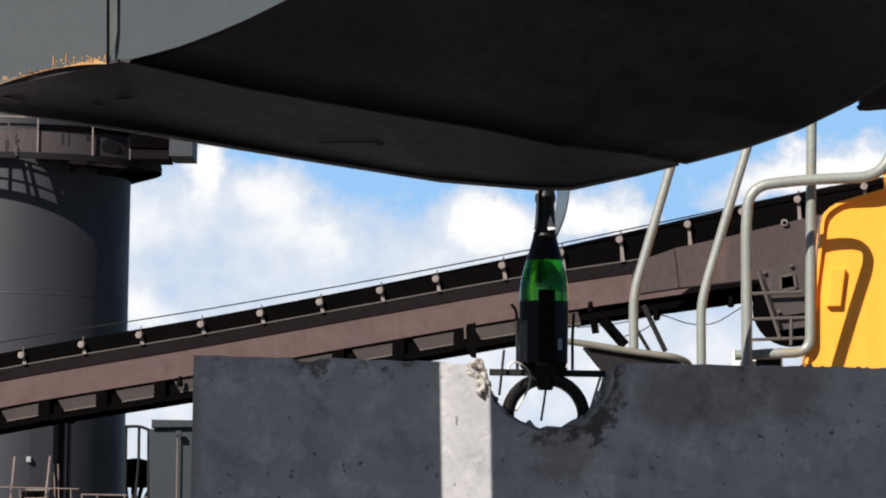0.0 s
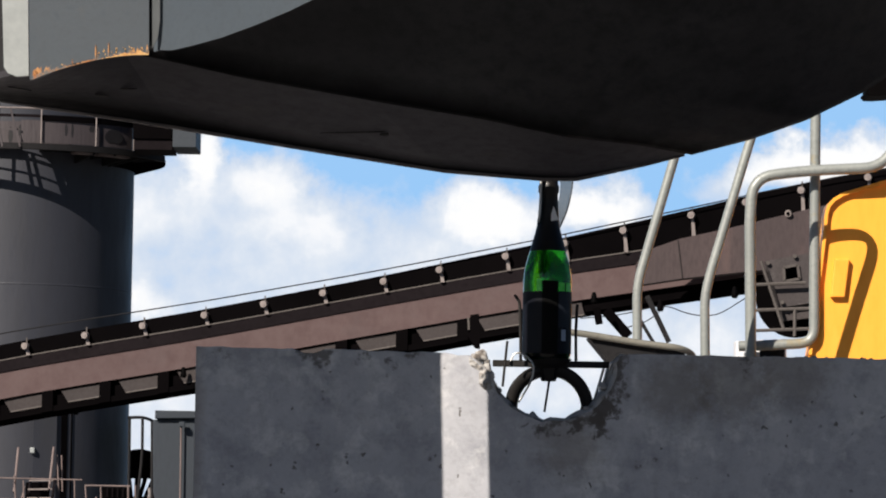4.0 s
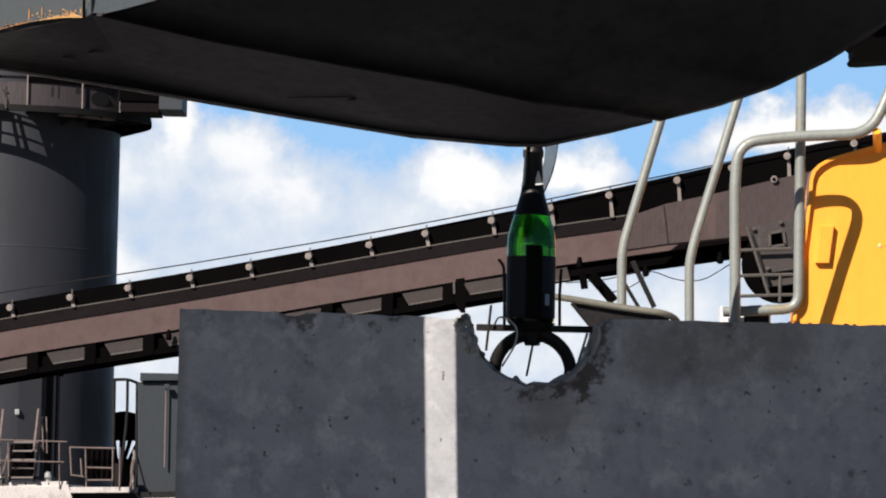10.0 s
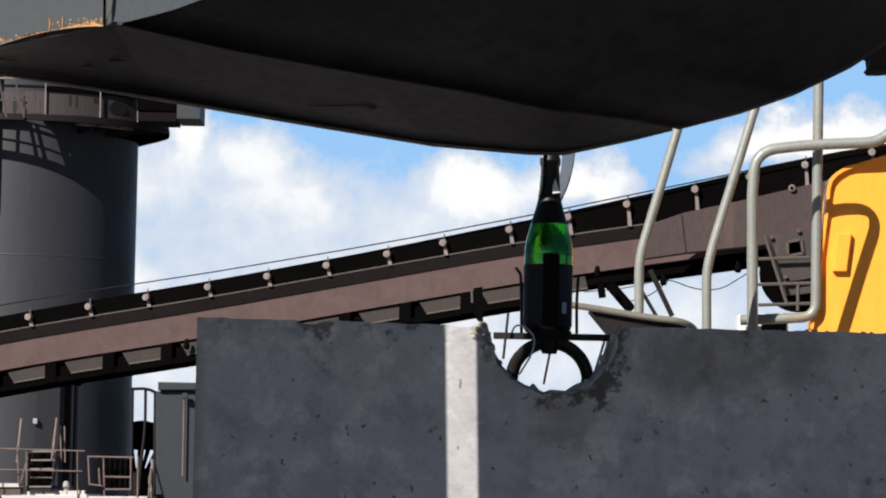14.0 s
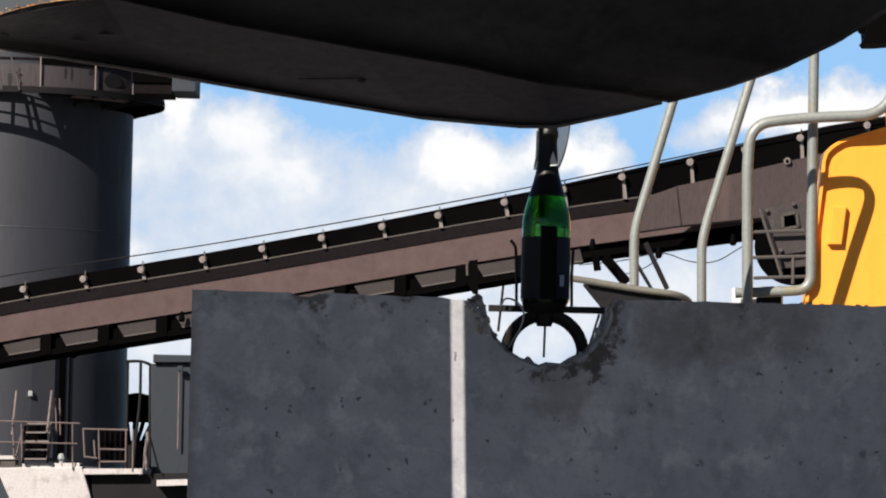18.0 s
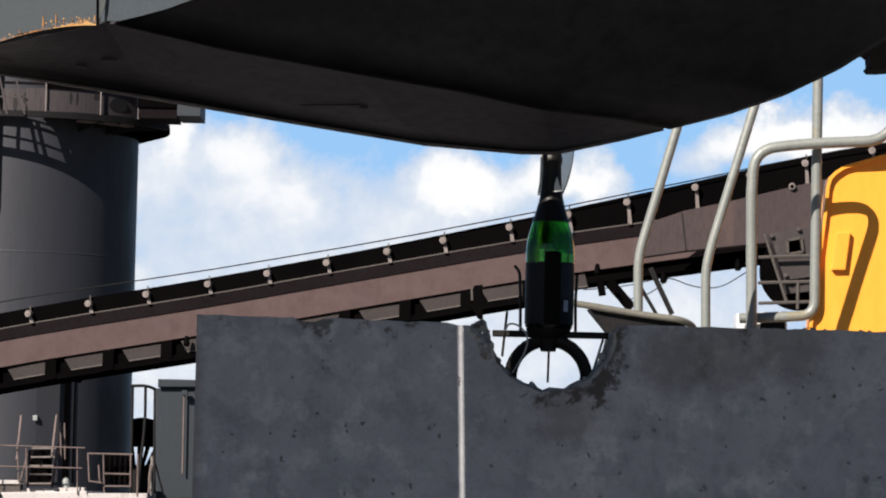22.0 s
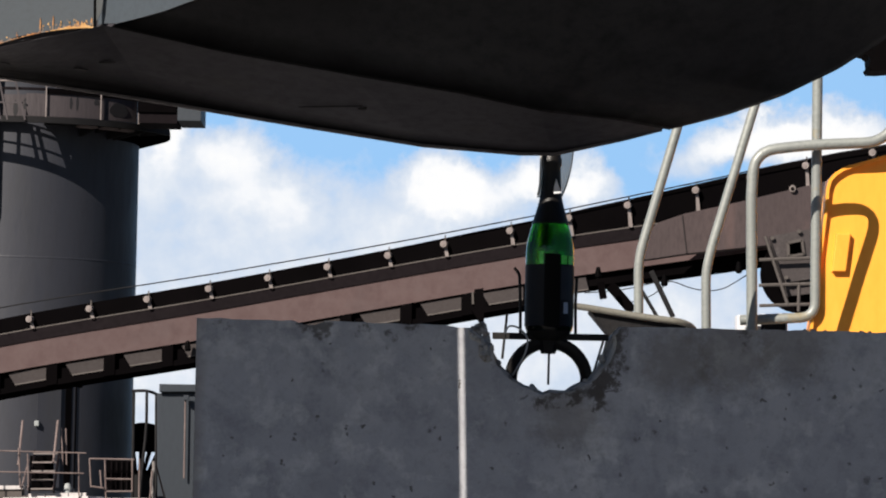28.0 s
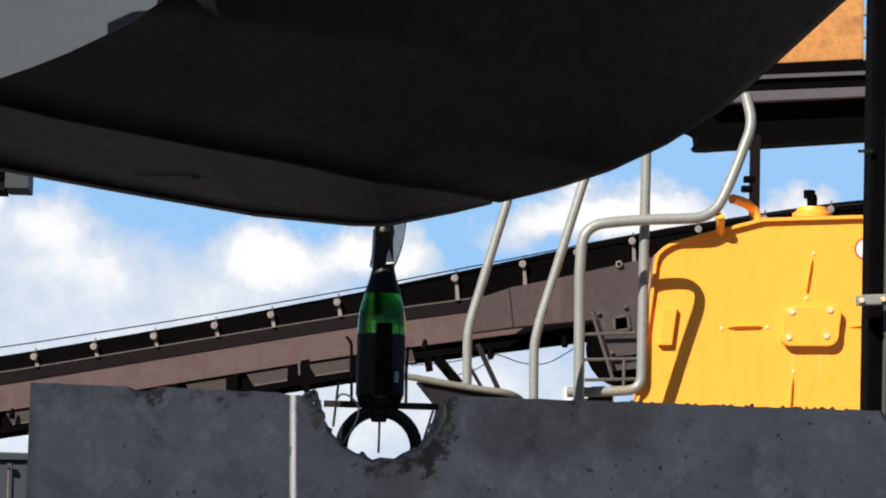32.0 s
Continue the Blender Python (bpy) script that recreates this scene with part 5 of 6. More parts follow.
# ---- belt conveyor ----
def conveyor():
    cv = thing("belt_conveyor", (0, 55, 0), "inclined belt conveyor gallery in faded brown steel", "conveyor")
    # lower edge of the side guard: a shallow sagging line
    D0 = [Vector(p) for p in ((-10.88, 58.00, 3.08), (-6.97, 57.00, 3.88), (-3.73, 56.00, 4.42), (-0.71, 55.00, 4.95), (1.33, 54.20, 5.29), (4.31, 53.20, 5.71), (7.97, 52.00, 6.24), (9.84, 51.50, 6.40))]
    low, high = D0[0].x, D0[-1].x
    across = Vector((0.28, 0.96, 0))
    HEIGHTS = ((-2.0, 0.2), (0.29, 0.247), (0.52, 0.258), (0.723, 0.315), (0.9, 0.46), (1.017, 0.575), (1.118, 0.645), (1.5, 0.72))

    def datum(x):
        i = max(k for k in range(len(D0) - 1) if k == 0 or D0[k].x <= x)
        q0, q1, q2, q3 = D0[max(i - 1, 0)], D0[i], D0[i + 1], D0[min(i + 2, len(D0) - 1)]
        k = (x - q1.x) / (q2.x - q1.x)
        m1 = (q2.z - q0.z) / max(1e-6, q2.x - q0.x) * (q2.x - q1.x)
        m2 = (q3.z - q1.z) / max(1e-6, q3.x - q1.x) * (q2.x - q1.x)
        h = q1.z * (2 * k ** 3 - 3 * k * k + 1) + m1 * (k ** 3 - 2 * k * k + k) + q2.z * (3 * k * k - 2 * k ** 3) + m2 * (k ** 3 - k * k)
        return Vector((x, q1.y + (q2.y - q1.y) * k, h))

    def at(x, h, w=0.0):
        return datum(x) + Vector((0, 0, h)) + across * w

    def guard(x):                   # height of the guard grows towards the head
        k = (x - D0[1].x) / (D0[5].x - D0[1].x)
        for (k0, h0), (k1, h1) in zip(HEIGHTS, HEIGHTS[1:]):
            if k <= k1:
                return h0 + (h1 - h0) * (k - k0) / (k1 - k0)
        return HEIGHTS[-1][1]

    def strip(name, x0, x1, h0, h1, w0, w1, mat, label="", n=24):
        bm = B()
        rows = []
        for i in range(n + 1):
            x = x0 + (x1 - x0) * i / n
            top = guard(x) if h1 is None else h1
            rows.append([bm.verts.new(at(x, h, w)) for h, w in ((h0, w0), (h0, w1), (top, w1), (top, w0))])
        for a, b in zip(rows, rows[1:]):
            for j in range(4):
                bm.faces.new((a[j], a[(j + 1) % 4], b[(j + 1) % 4], b[j]))
        bm.faces.new(rows[0])
        bm.faces.new(rows[-1][::-1])
        return part(name, bm, mat, cv, label)

    strip("side_guard", low, high, 0.0, None, 0.0, 1.0, NEARBLACK, "black rubber side guard")
    strip("guard_line", low, high, -0.018, 0.0, -0.03, 1.0, PALE)
    # The dark tone carries the flange's shadow strip over the side beam.
    strip("top_flange", low, high, -0.20, -0.018, -0.02, 1.02, DARKBROWN, "dark brown flange with its shadow in the colour")
    strip("side_beam", low, high, -0.62, -0.20, 0.0, 1.0, BROWN, "faded pinkish brown side beam")
    turn = 1.42
    # Near-black colour takes the place of the shade under the side beam.
    strip("lower_web", low, turn, -0.87, -0.62, 0.10, 0.9, NEARBLACK, "dark underside with its shade put into the colour")
    strip("lower_web", turn, high, -0.80, -0.62, 0.10, 0.9, NEARBLACK, "dark underside with its shade put into the colour")
    strip("lower_flange", low, turn, -0.96, -0.87, 0.02, 0.9, NEARBLACK)
    bm = B()
    tube(bm, [at(low + (high - low) * i / 20, guard(low + (high - low) * i / 20) + 0.22 - 0.30 * i / 20, -0.1) for i in range(21)], 0.010, 6)
    part("guard_wire", bm, DARKSTEEL, cv)
    heads = [-10.30, -9.37, -8.44, -7.51, -6.577, -5.607, -4.682, -3.704, -2.772, -1.849, -0.919, -0.067, 0.928, 1.802, 2.666, 3.655, 4.44, 5.231, 6.175, 7.10, 8.03, 8.96]
    for k, x in enumerate(heads):
        g = guard(x)
        c = at(x, g - 0.105, -0.05)
        bm = B()
        disc(bm, c, c - across * 0.10, 0.052, 16)
        idler = part("idler_roller", bm, IDLER, cv, "dusty pale roller end", True)
        bm = B()
        disc(bm, c - across * 0.095, c - across * 0.108, 0.024, 10)
        part("roller_pin", bm, IDLER, idler)
        bm = B()
        ta, tb = at(x + 0.004, g - 0.12, -0.05), at(x + 0.034, -0.015, -0.05)
        hexa(bm, [p + Vector((sx, sy, 0)) for p, wd in ((tb, 0.030), (ta, 0.019)) for sx, sy in ((-wd, -0.03), (wd, -0.03), (wd, 0.03), (-wd, 0.03))])
        part("idler_bracket", bm, IDLER, idler)
        bm = B()
        beam(bm, c + Vector((0, 0, 0.05)), at(x, g + 0.03, -0.05), 0.02, 0.02)
        part("idler_stop", bm, PALE, idler)
    x = -6.57 - 4 * 0.93
    while x < 1.51:
        bm = B()
        hexa(bm, [at(x + dx, h, w) for w in (0.05, 0.09) for dx, h in ((0.65, -0.85), (1.20, -0.85), (1.15, -0.645), (0.53, -0.645))])
        part("return_panel", bm, PANEL, cv, "dusty slanted panel")
        bm = B()
        beam(bm, at(x + 0.65, -0.845, 0.045), at(x + 1.20, -0.845, 0.045), 0.012, 0.02)
        part("panel_edge", bm, PALE, cv)
        strip("web_cleat", x + 0.24, x + 0.42, -0.95, -0.62, 0.0, 0.1, NEARBLACK, "", 1)
        x += 0.93
    for px in (-3.22, -1.73):
        bm = B()
        beam(bm, (px, datum(px).y + 0.7, 0), at(px, -0.95, 0.4), 0.16, 0.16, 0.01)
        part("trestle_leg", bm, DARKSTEEL, cv)
    return cv


conveyor()


def conveyor_drive():
    dr = thing("conveyor_drive", (4.85, 50.00, 4.15), "brown gearbox and black drum with a bar cage", "drive unit")
    bm = B()
    slab(bm, [(2.78, 5.23), (3.02, 5.45), (3.40, 5.59), (4.17, 5.77), (5.41, 6.09), (6.73, 6.38), (6.73, 5.39), (4.41, 5.13), (3.44, 5.01), (2.84, 4.91)], 52.45, 52.9)
    part("head_box", bm, HEADBOX, dr, "streaked greyish brown head box")
    bm = B()
    beam(bm, (3.37, 52.44, 5.57), (3.44, 52.44, 5.02), 0.012, 0.014)
    part("panel_joint", bm, PANEL, dr)
    bm = B()
    disc(bm, (4.98, 52.46, 5.99), (4.97, 52.40, 5.98), 0.05, 16)
    eye = part("lifting_eye", bm, IDLER, dr)
    # Black disc on the eye; the hole's darkness is colour only.
    bm = B()
    disc(bm, (4.97, 52.40, 5.98), (4.97, 52.39, 5.98), 0.026, 12)
    part("eye_hole", bm, NEARBLACK, eye)
    bm = B()
    disc(bm, (4.84, 49.90, 4.57), (4.94, 51.00, 4.65), 0.54, 40)
    part("drum", bm, NEARBLACK, dr, "black drum")
    bm = B()
    o = [(4.41, 5.07), (5.11, 5.21), (5.29, 4.54), (4.62, 4.43)]
    i = [(4.65, 4.98), (4.84, 5.02), (4.87, 4.83), (4.66, 4.79)]
    vo = [bm.verts.new((x, 49.6, z)) for x, z in o]
    vi = [bm.verts.new((x, 49.6, z)) for x, z in i]
    vo2 = [bm.verts.new((x, 49.9, z)) for x, z in o]
    vi2 = [bm.verts.new((x, 49.9, z)) for x, z in i]
    for k in range(4):
        j = (k + 1) % 4
        bm.faces.new((vo[k], vo[j], vi[j], vi[k]))
        bm.faces.new((vo[j], vo[k], vo2[k], vo2[j]))
        bm.faces.new((vi[k], vi[j], vi2[j], vi2[k]))
        bm.faces.new((vo2[k], vo2[j], vi2[j], vi2[k]))
    box_ = part("gearbox", bm, DRIVE, dr, "dusty brown box with a square opening")
    for k in range(4):
        a, b = Vector((i[k][0], 49.58, i[k][1])), Vector((i[(k + 1) % 4][0], 49.58, i[(k + 1) % 4][1]))
        bm = B()
        beam(bm, a, b, 0.03, 0.035)
        part("opening_rim", bm, PALE, box_)
    for px in ((4.43, 49.58, 5.04), (5.08, 49.58, 5.16), (4.63, 49.58, 4.50), (5.23, 49.58, 4.58), (4.80, 49.58, 5.14)):
        bm = B()
        disc(bm, px, Vector(px) - Vector((0, 0.03, 0)), 0.03, 8)
        part("box_bolt", bm, PALE, box_)
    for a, b in (((4.33, 49.50, 5.06), (4.65, 49.50, 4.12)), ((4.80, 49.50, 4.43), (4.80, 49.50, 4.03)), ((4.25, 49.50, 4.73), (4.95, 49.50, 4.77)), ((4.25, 49.50, 4.38), (5.11, 49.50, 4.42)), ((4.26, 49.50, 4.10), (5.11, 49.50, 4.14))):
        bm = B()
        tube(bm, [a, b], 0.024, 6)
        part("cage_bar", bm, PALE, dr)
    bm = B()
    slab(bm, [(4.63, 4.44), (5.36, 4.53), (5.36, 4.34), (4.66, 4.25)], 49.7, 49.9)
    part("gearbox_foot", bm, DRIVE, dr)
    # bracing, hangers and cables under the gallery
    for a, b, w in (((2.27, 51.00, 4.44), (2.60, 51.00, 4.07), 0.14), ((2.85, 51.00, 4.65), (3.17, 51.00, 4.00), 0.07), ((2.72, 51.00, 4.37), (3.03, 51.00, 3.86), 0.05), ((2.14, 51.00, 4.48), (2.18, 51.00, 4.24), 0.10)):
        bm = B()
        beam(bm, a, b, w, w, 0.005)
        part("brace", bm, NEARBLACK if w > 0.08 else DARKSTEEL, dr)
    bm = B()
    slab(bm, [(0.37, 4.48), (0.50, 4.50), (0.52, 3.99), (0.45, 4.00), (0.33, 4.17), (0.37, 4.24)], 53.3, 53.6)
    part("hanger_plate", bm, NEARBLACK, dr)
    bm = B()
    beam(bm, (0.34, 53.30, 4.44), (0.35, 53.30, 4.26), 0.03, 0.03)
    part("hanger_bar", bm, PALE, dr)
    for c in ((3.01, 50.50, 4.48), (4.05, 50.50, 4.68), (-4.05, 56.00, 3.67), (-5.91, 58.00, 3.13), (2.08, 50.50, 4.57)):
        bm = B()
        lathe(bm, [(0.02, 0.09), (0.03, 0.07), (0.045, 0.0), (0.05, -0.05), (0.03, -0.075)], c, 12)
        part("hanging_lamp", bm, BLACKPAINT, dr)
    for pts in ([(1.91, 51.00, 4.32), (2.46, 51.00, 4.37), (3.10, 51.00, 4.54), (3.46, 51.00, 4.39), (3.84, 51.00, 4.38), (4.24, 51.00, 4.64)], [(2.47, 51.00, 4.17), (2.87, 51.00, 4.29), (3.10, 51.00, 4.50)]):
        bm = B()
        tube(bm, rounded(pts, 0.3), 0.008, 5)
        part("cable", bm, DARKSTEEL, dr)


conveyor_drive()


# ---- silo with its gallery ----
def silo():
    cx, cy, R = -9.49, 80.0, 2.5058
    zp = 9.36
    so = thing("silo", (cx, cy, 0), "dark grey steel silo with a railed gallery", "silo")
    part("shell", lathe(B(), [(R, 0.0), (R, zp + 6)], (cx, cy, 0), 96), with_shadow(SILO), so, "dark grey painted steel shell", True)
    for z in (6.45, 4.21):
        part("weld_seam", lathe(B(), [(R, -0.02), (R + 0.004, -0.010), (R + 0.004, 0.010), (R, 0.02)], (cx, cy, z), 96), SILO, so)

    def ring(name, r0, r1, z0, z1, mat, label="", q0=0, q1=360):
        bm = B()
        n = 96
        rows = [[bm.verts.new((cx + r * math.cos(q), cy + r * math.sin(q), zp + z)) for q in (math.radians(q0 + (q1 - q0) * j / n) for j in range(n + (q1 - q0 < 360)))] for r, z in ((r0, z0), (r1, z0), (r1, z1), (r0, z1))]
        m = len(rows[0])
        for a, b in zip(rows, rows[1:] + rows[:1]):
            for j in range(n):
                bm.faces.new((a[j], a[(j + 1) % m], b[(j + 1) % m], b[j]))
        if q1 - q0 < 360:
            bm.faces.new([r[0] for r in rows])
            bm.faces.new([r[-1] for r in rows][::-1])
        return part(name, bm, mat, so, label, True)

    OUT, TIP = R + 0.9397, R + 0.6891
    LAST = 342.0
    ring("gallery_edge", OUT - 0.10, OUT, -0.09, 0.04, DARKSTEEL, "dark steel edge beam of the gallery", 120, LAST)
    ring("gallery_ring", R + 0.40, R + 0.44, -0.06, 0.0, DARKSTEEL, "", 284, LAST)
    ring("gallery_floor", R + 0.002, OUT - 0.11, -0.04, -0.01, DARKSTEEL, "dark steel gallery floor", -75, LAST - 360)
    ring("gallery_ledge", R + 0.032, R + 0.25, 0.0, 0.03, DARKSTEEL, "dark ledge round the shell", -200, -83.9)
    ring("middle_rail", OUT - 0.04, OUT - 0.01, 0.31, 0.345, FASCIA, "", 160, 276.0)
    for q0, q1, w in ((-98.9, -98.9, 0.055), (-95.4, -92.7, 0.07), (-93.4, -90.2, 0.07), (-87.7, -83.9, 0.14)):
        bm = B()
        beam(bm, *((cx + (OUT - 0.03) * math.cos(math.radians(q)), cy + (OUT - 0.03) * math.sin(math.radians(q)), zp + z) for q, z in ((q0, 0.78), (q1, -0.05))), w, 0.04)
        part("railing_stay", bm, FASCIA, so)
    ring("cladding", OUT - 0.09, OUT - 0.07, 0.06, 0.54, FASCIA, "streaked pinkish grey cladding", -83.7, -38.7)
    ring("drum_band", R + 0.004, R + 0.03, 0.06, 0.60, FASCIA, "streaked pinkish grey band on the shell", -150, -60)
    ring("cladding_cap", OUT - 0.11, OUT - 0.04, 0.542, 0.66, NEARBLACK, "dark cap rail", 283.4, LAST)
    ring("top_rail", OUT - 0.06, OUT - 0.03, 0.60, 0.66, DARKBROWN, "", 120, 283.4)
    # solid black corbel under the gallery
    bm = B()
    qs = [math.radians(-32 + 4 * i) for i in range(17)]
    rows = [[bm.verts.new((cx + r * math.cos(q), cy + r * math.sin(q), zp + z)) for q in qs] for r, z in ((R + 0.003, 0.09), (TIP, 0.09), (TIP, -0.03), (R + 0.003, -0.23))]
    for a, b in zip(rows, rows[1:] + rows[:1]):
        for j in range(len(qs) - 1):
            bm.faces.new((a[j], a[j + 1], b[j + 1], b[j]))
    bm.faces.new([r[0] for r in rows])
    bm.faces.new([r[-1] for r in rows][::-1])
    part("corbel", bm, NEARBLACK, so, "black steel corbel")
    # dark smudges on the cladding
    for q, z, w, h, r in ((-47.7, 0.30, 0.24, 0.16, OUT - 0.066), (-67.3, 0.36, 0.03, 0.13, OUT - 0.066), (-64.9, 0.36, 0.025, 0.15, OUT - 0.066), (-89.0, 0.30, 0.05, 0.17, R + 0.034), (-84.2, 0.40, 0.045, 0.12, R + 0.034), (-57.3, 0.42, 0.06, 0.07, OUT - 0.066)):
        bm = B()
        q = math.radians(q)
        side = Vector((-math.sin(q), math.cos(q), 0))
        face = bm.faces.new([bm.verts.new(Vector((cx + r * math.cos(q), cy + r * math.sin(q), zp + z)) + side * w * math.cos(t) * (1 + 0.10 * math.sin(3 * t + w * 40)) + Vector((0, 0, h * math.sin(t) * (1 + 0.08 * math.sin(5 * t))))) for t in (2 * math.pi * j / 30 for j in range(30))])
        made = bmesh.ops.extrude_face_region(bm, geom=[face])["geom"]
        for v in made:
            if isinstance(v, bmesh.types.BMVert):
                v.co -= Vector((math.cos(q), math.sin(q), 0)) * 0.006
        part("dark_smudge", bm, SMUDGE, so, "dark rounded smudge")
    for k in (-142, -120, -76.6, -55.9, -38.7, -34.3):
        q = math.radians(k)
        c, s = math.cos(q), math.sin(q)
        r1 = OUT - 0.02
        bm = B()
        beam(bm, (cx + r1 * c, cy + r1 * s, zp - 0.06), (cx + r1 * c, cy + r1 * s, zp + 0.80), 0.024, 0.024)
        part("railing_post", bm, IDLER, so)
        for h, w in ((0, 0.024), (9, 0.014)) if k > -70 else ():
            q2 = q + math.radians(h)
            c, s = math.cos(q2), math.sin(q2)
            bm = B()
            a = [(cx + r * c, cy + r * s, zp + z) for r, z in ((R - 0.05, -0.02), (OUT - 0.06, -0.02), (OUT - 0.06, -0.12), (R - 0.05, -0.26 if h == 0 else -0.14))]
            t = Vector((-s, c, 0)) * w
            hexa(bm, [Vector(p) - t for p in a] + [Vector(p) + t for p in a])
            part("gallery_bracket", bm, DARKSTEEL, so)
    bm = B()
    tube(bm, [(cx + (OUT - 0.02) * math.cos(q), cy + (OUT - 0.02) * math.sin(q), zp + 0.79) for q in (math.radians(-200 + 4.0 * i) for i in range(45))], 0.02, 6)
    part("railing_tube", bm, IDLER, so)
    # orange-grey toe boards
    for q0, q1 in ((-63.5, -54.7), (-53.6, -38.7)):
        ring("toe_board", OUT - 0.32, OUT - 0.11, -0.13, -0.085, PINKRAIL, "faded red toe board", q0, q1)
    # box at the gallery's end
    bm = B()
    x0, z0 = (-5.87, 9.35)
    x1, z1 = (-5.37, 9.86)
    hexa(bm, [(x0, 76.5, z0 + 0.0), (x1, 76.5, z0), (x1, 78, z0), (x0, 78, z0), (x0, 76.5, z1), (x1, 76.5, z1), (x1, 78, z1), (x0, 78, z1)], 0.01)
    part("end_box", bm, GREYSTEEL, so, "grey sheet metal end box")
    bm = B()
    x0, z0 = (-6.74, 9.54)
    x1, z1 = (-5.91, 9.95)
    hexa(bm, [(x0, 76.7, z0), (x1, 76.7, z0), (x1, 78, z0), (x0, 78, z0), (x0, 76.7, z1), (x1, 76.7, z1), (x1, 78, z1), (x0, 78, z1)], 0.01)
    part("end_frame", bm, NEARBLACK, so)
    # Dark brown stands in for the shade that lies on this panel.
    bm = B()
    x0, z0 = (-6.72, 9.31)
    x1, z1 = (-5.89, 9.54)
    hexa(bm, [(x0, 76.75, z0), (x1, 76.75, z0), (x1, 78, z0), (x0, 78, z0), (x0, 76.75, z1), (x1, 76.75, z1), (x1, 78, z1), (x0, 78, z1)], 0.01)
    part("end_panel", bm, DARKBROWN, so)
    # door and pipes at the foot
    def front(px0, px1, z0, z1, depth, name, mat, label=""):
        bm = B()
        y0, y1 = (cy - math.sqrt(R * R - (x - cx) ** 2) - depth for x in (px0, px1))
        hexa(bm, [(px0, y0, z0), (px1, y1, z0), (px1, y1 + 0.5, z0), (px0, y0 + 0.5, z0), (px0, y0, z1), (px1, y1, z1), (px1, y1 + 0.5, z1), (px0, y0 + 0.5, z1)], 0.005)
        return part(name, bm, mat, so, label)

    dx0, dz0 = (-8.81, 1.50)
    dx1, dz1 = (-8.32, 3.82)
    door = front(dx0, dx1, dz0, dz1, 0.06, "door", SILO, "dark grey steel door")
    bm = B()
    box(bm, (-8.81, cy - math.sqrt(R * R - (-8.81 - cx) ** 2) - 0.09, 2.87), (0.10, 0.1, 0.12), bevel=0.02)
    part("door_lock", bm, DULLWHITE, door, "pale lock box")
    # Proud near-black slab; the slot's depth is only in its colour.
    dx0 = -8.24
    front(dx0, dx0 + 0.13, dz0, dz1 + 0.2, 0.02, "dark_slot", NEARBLACK)
    dx0 = -8.04
    front(dx0, dx0 + 0.03, dz0, dz1 + 0.4, 0.03, "down_pipe", NEARBLACK)
    # Dark bar put where a long cast shadow lies on the shell.
    bm = B()
    tube(bm, rounded([(-9.95, 77.42, 10.6), (-9.95, 77.42, 7.35), (-10.15, 77.50, 6.95), (-10.4, 77.55, 6.95)], 0.35, 8), 0.16, 18)
    part("shadow_bar", bm, GREYSTEEL, so, "dark round bar standing in for a cast shadow on the shell", True)


silo()


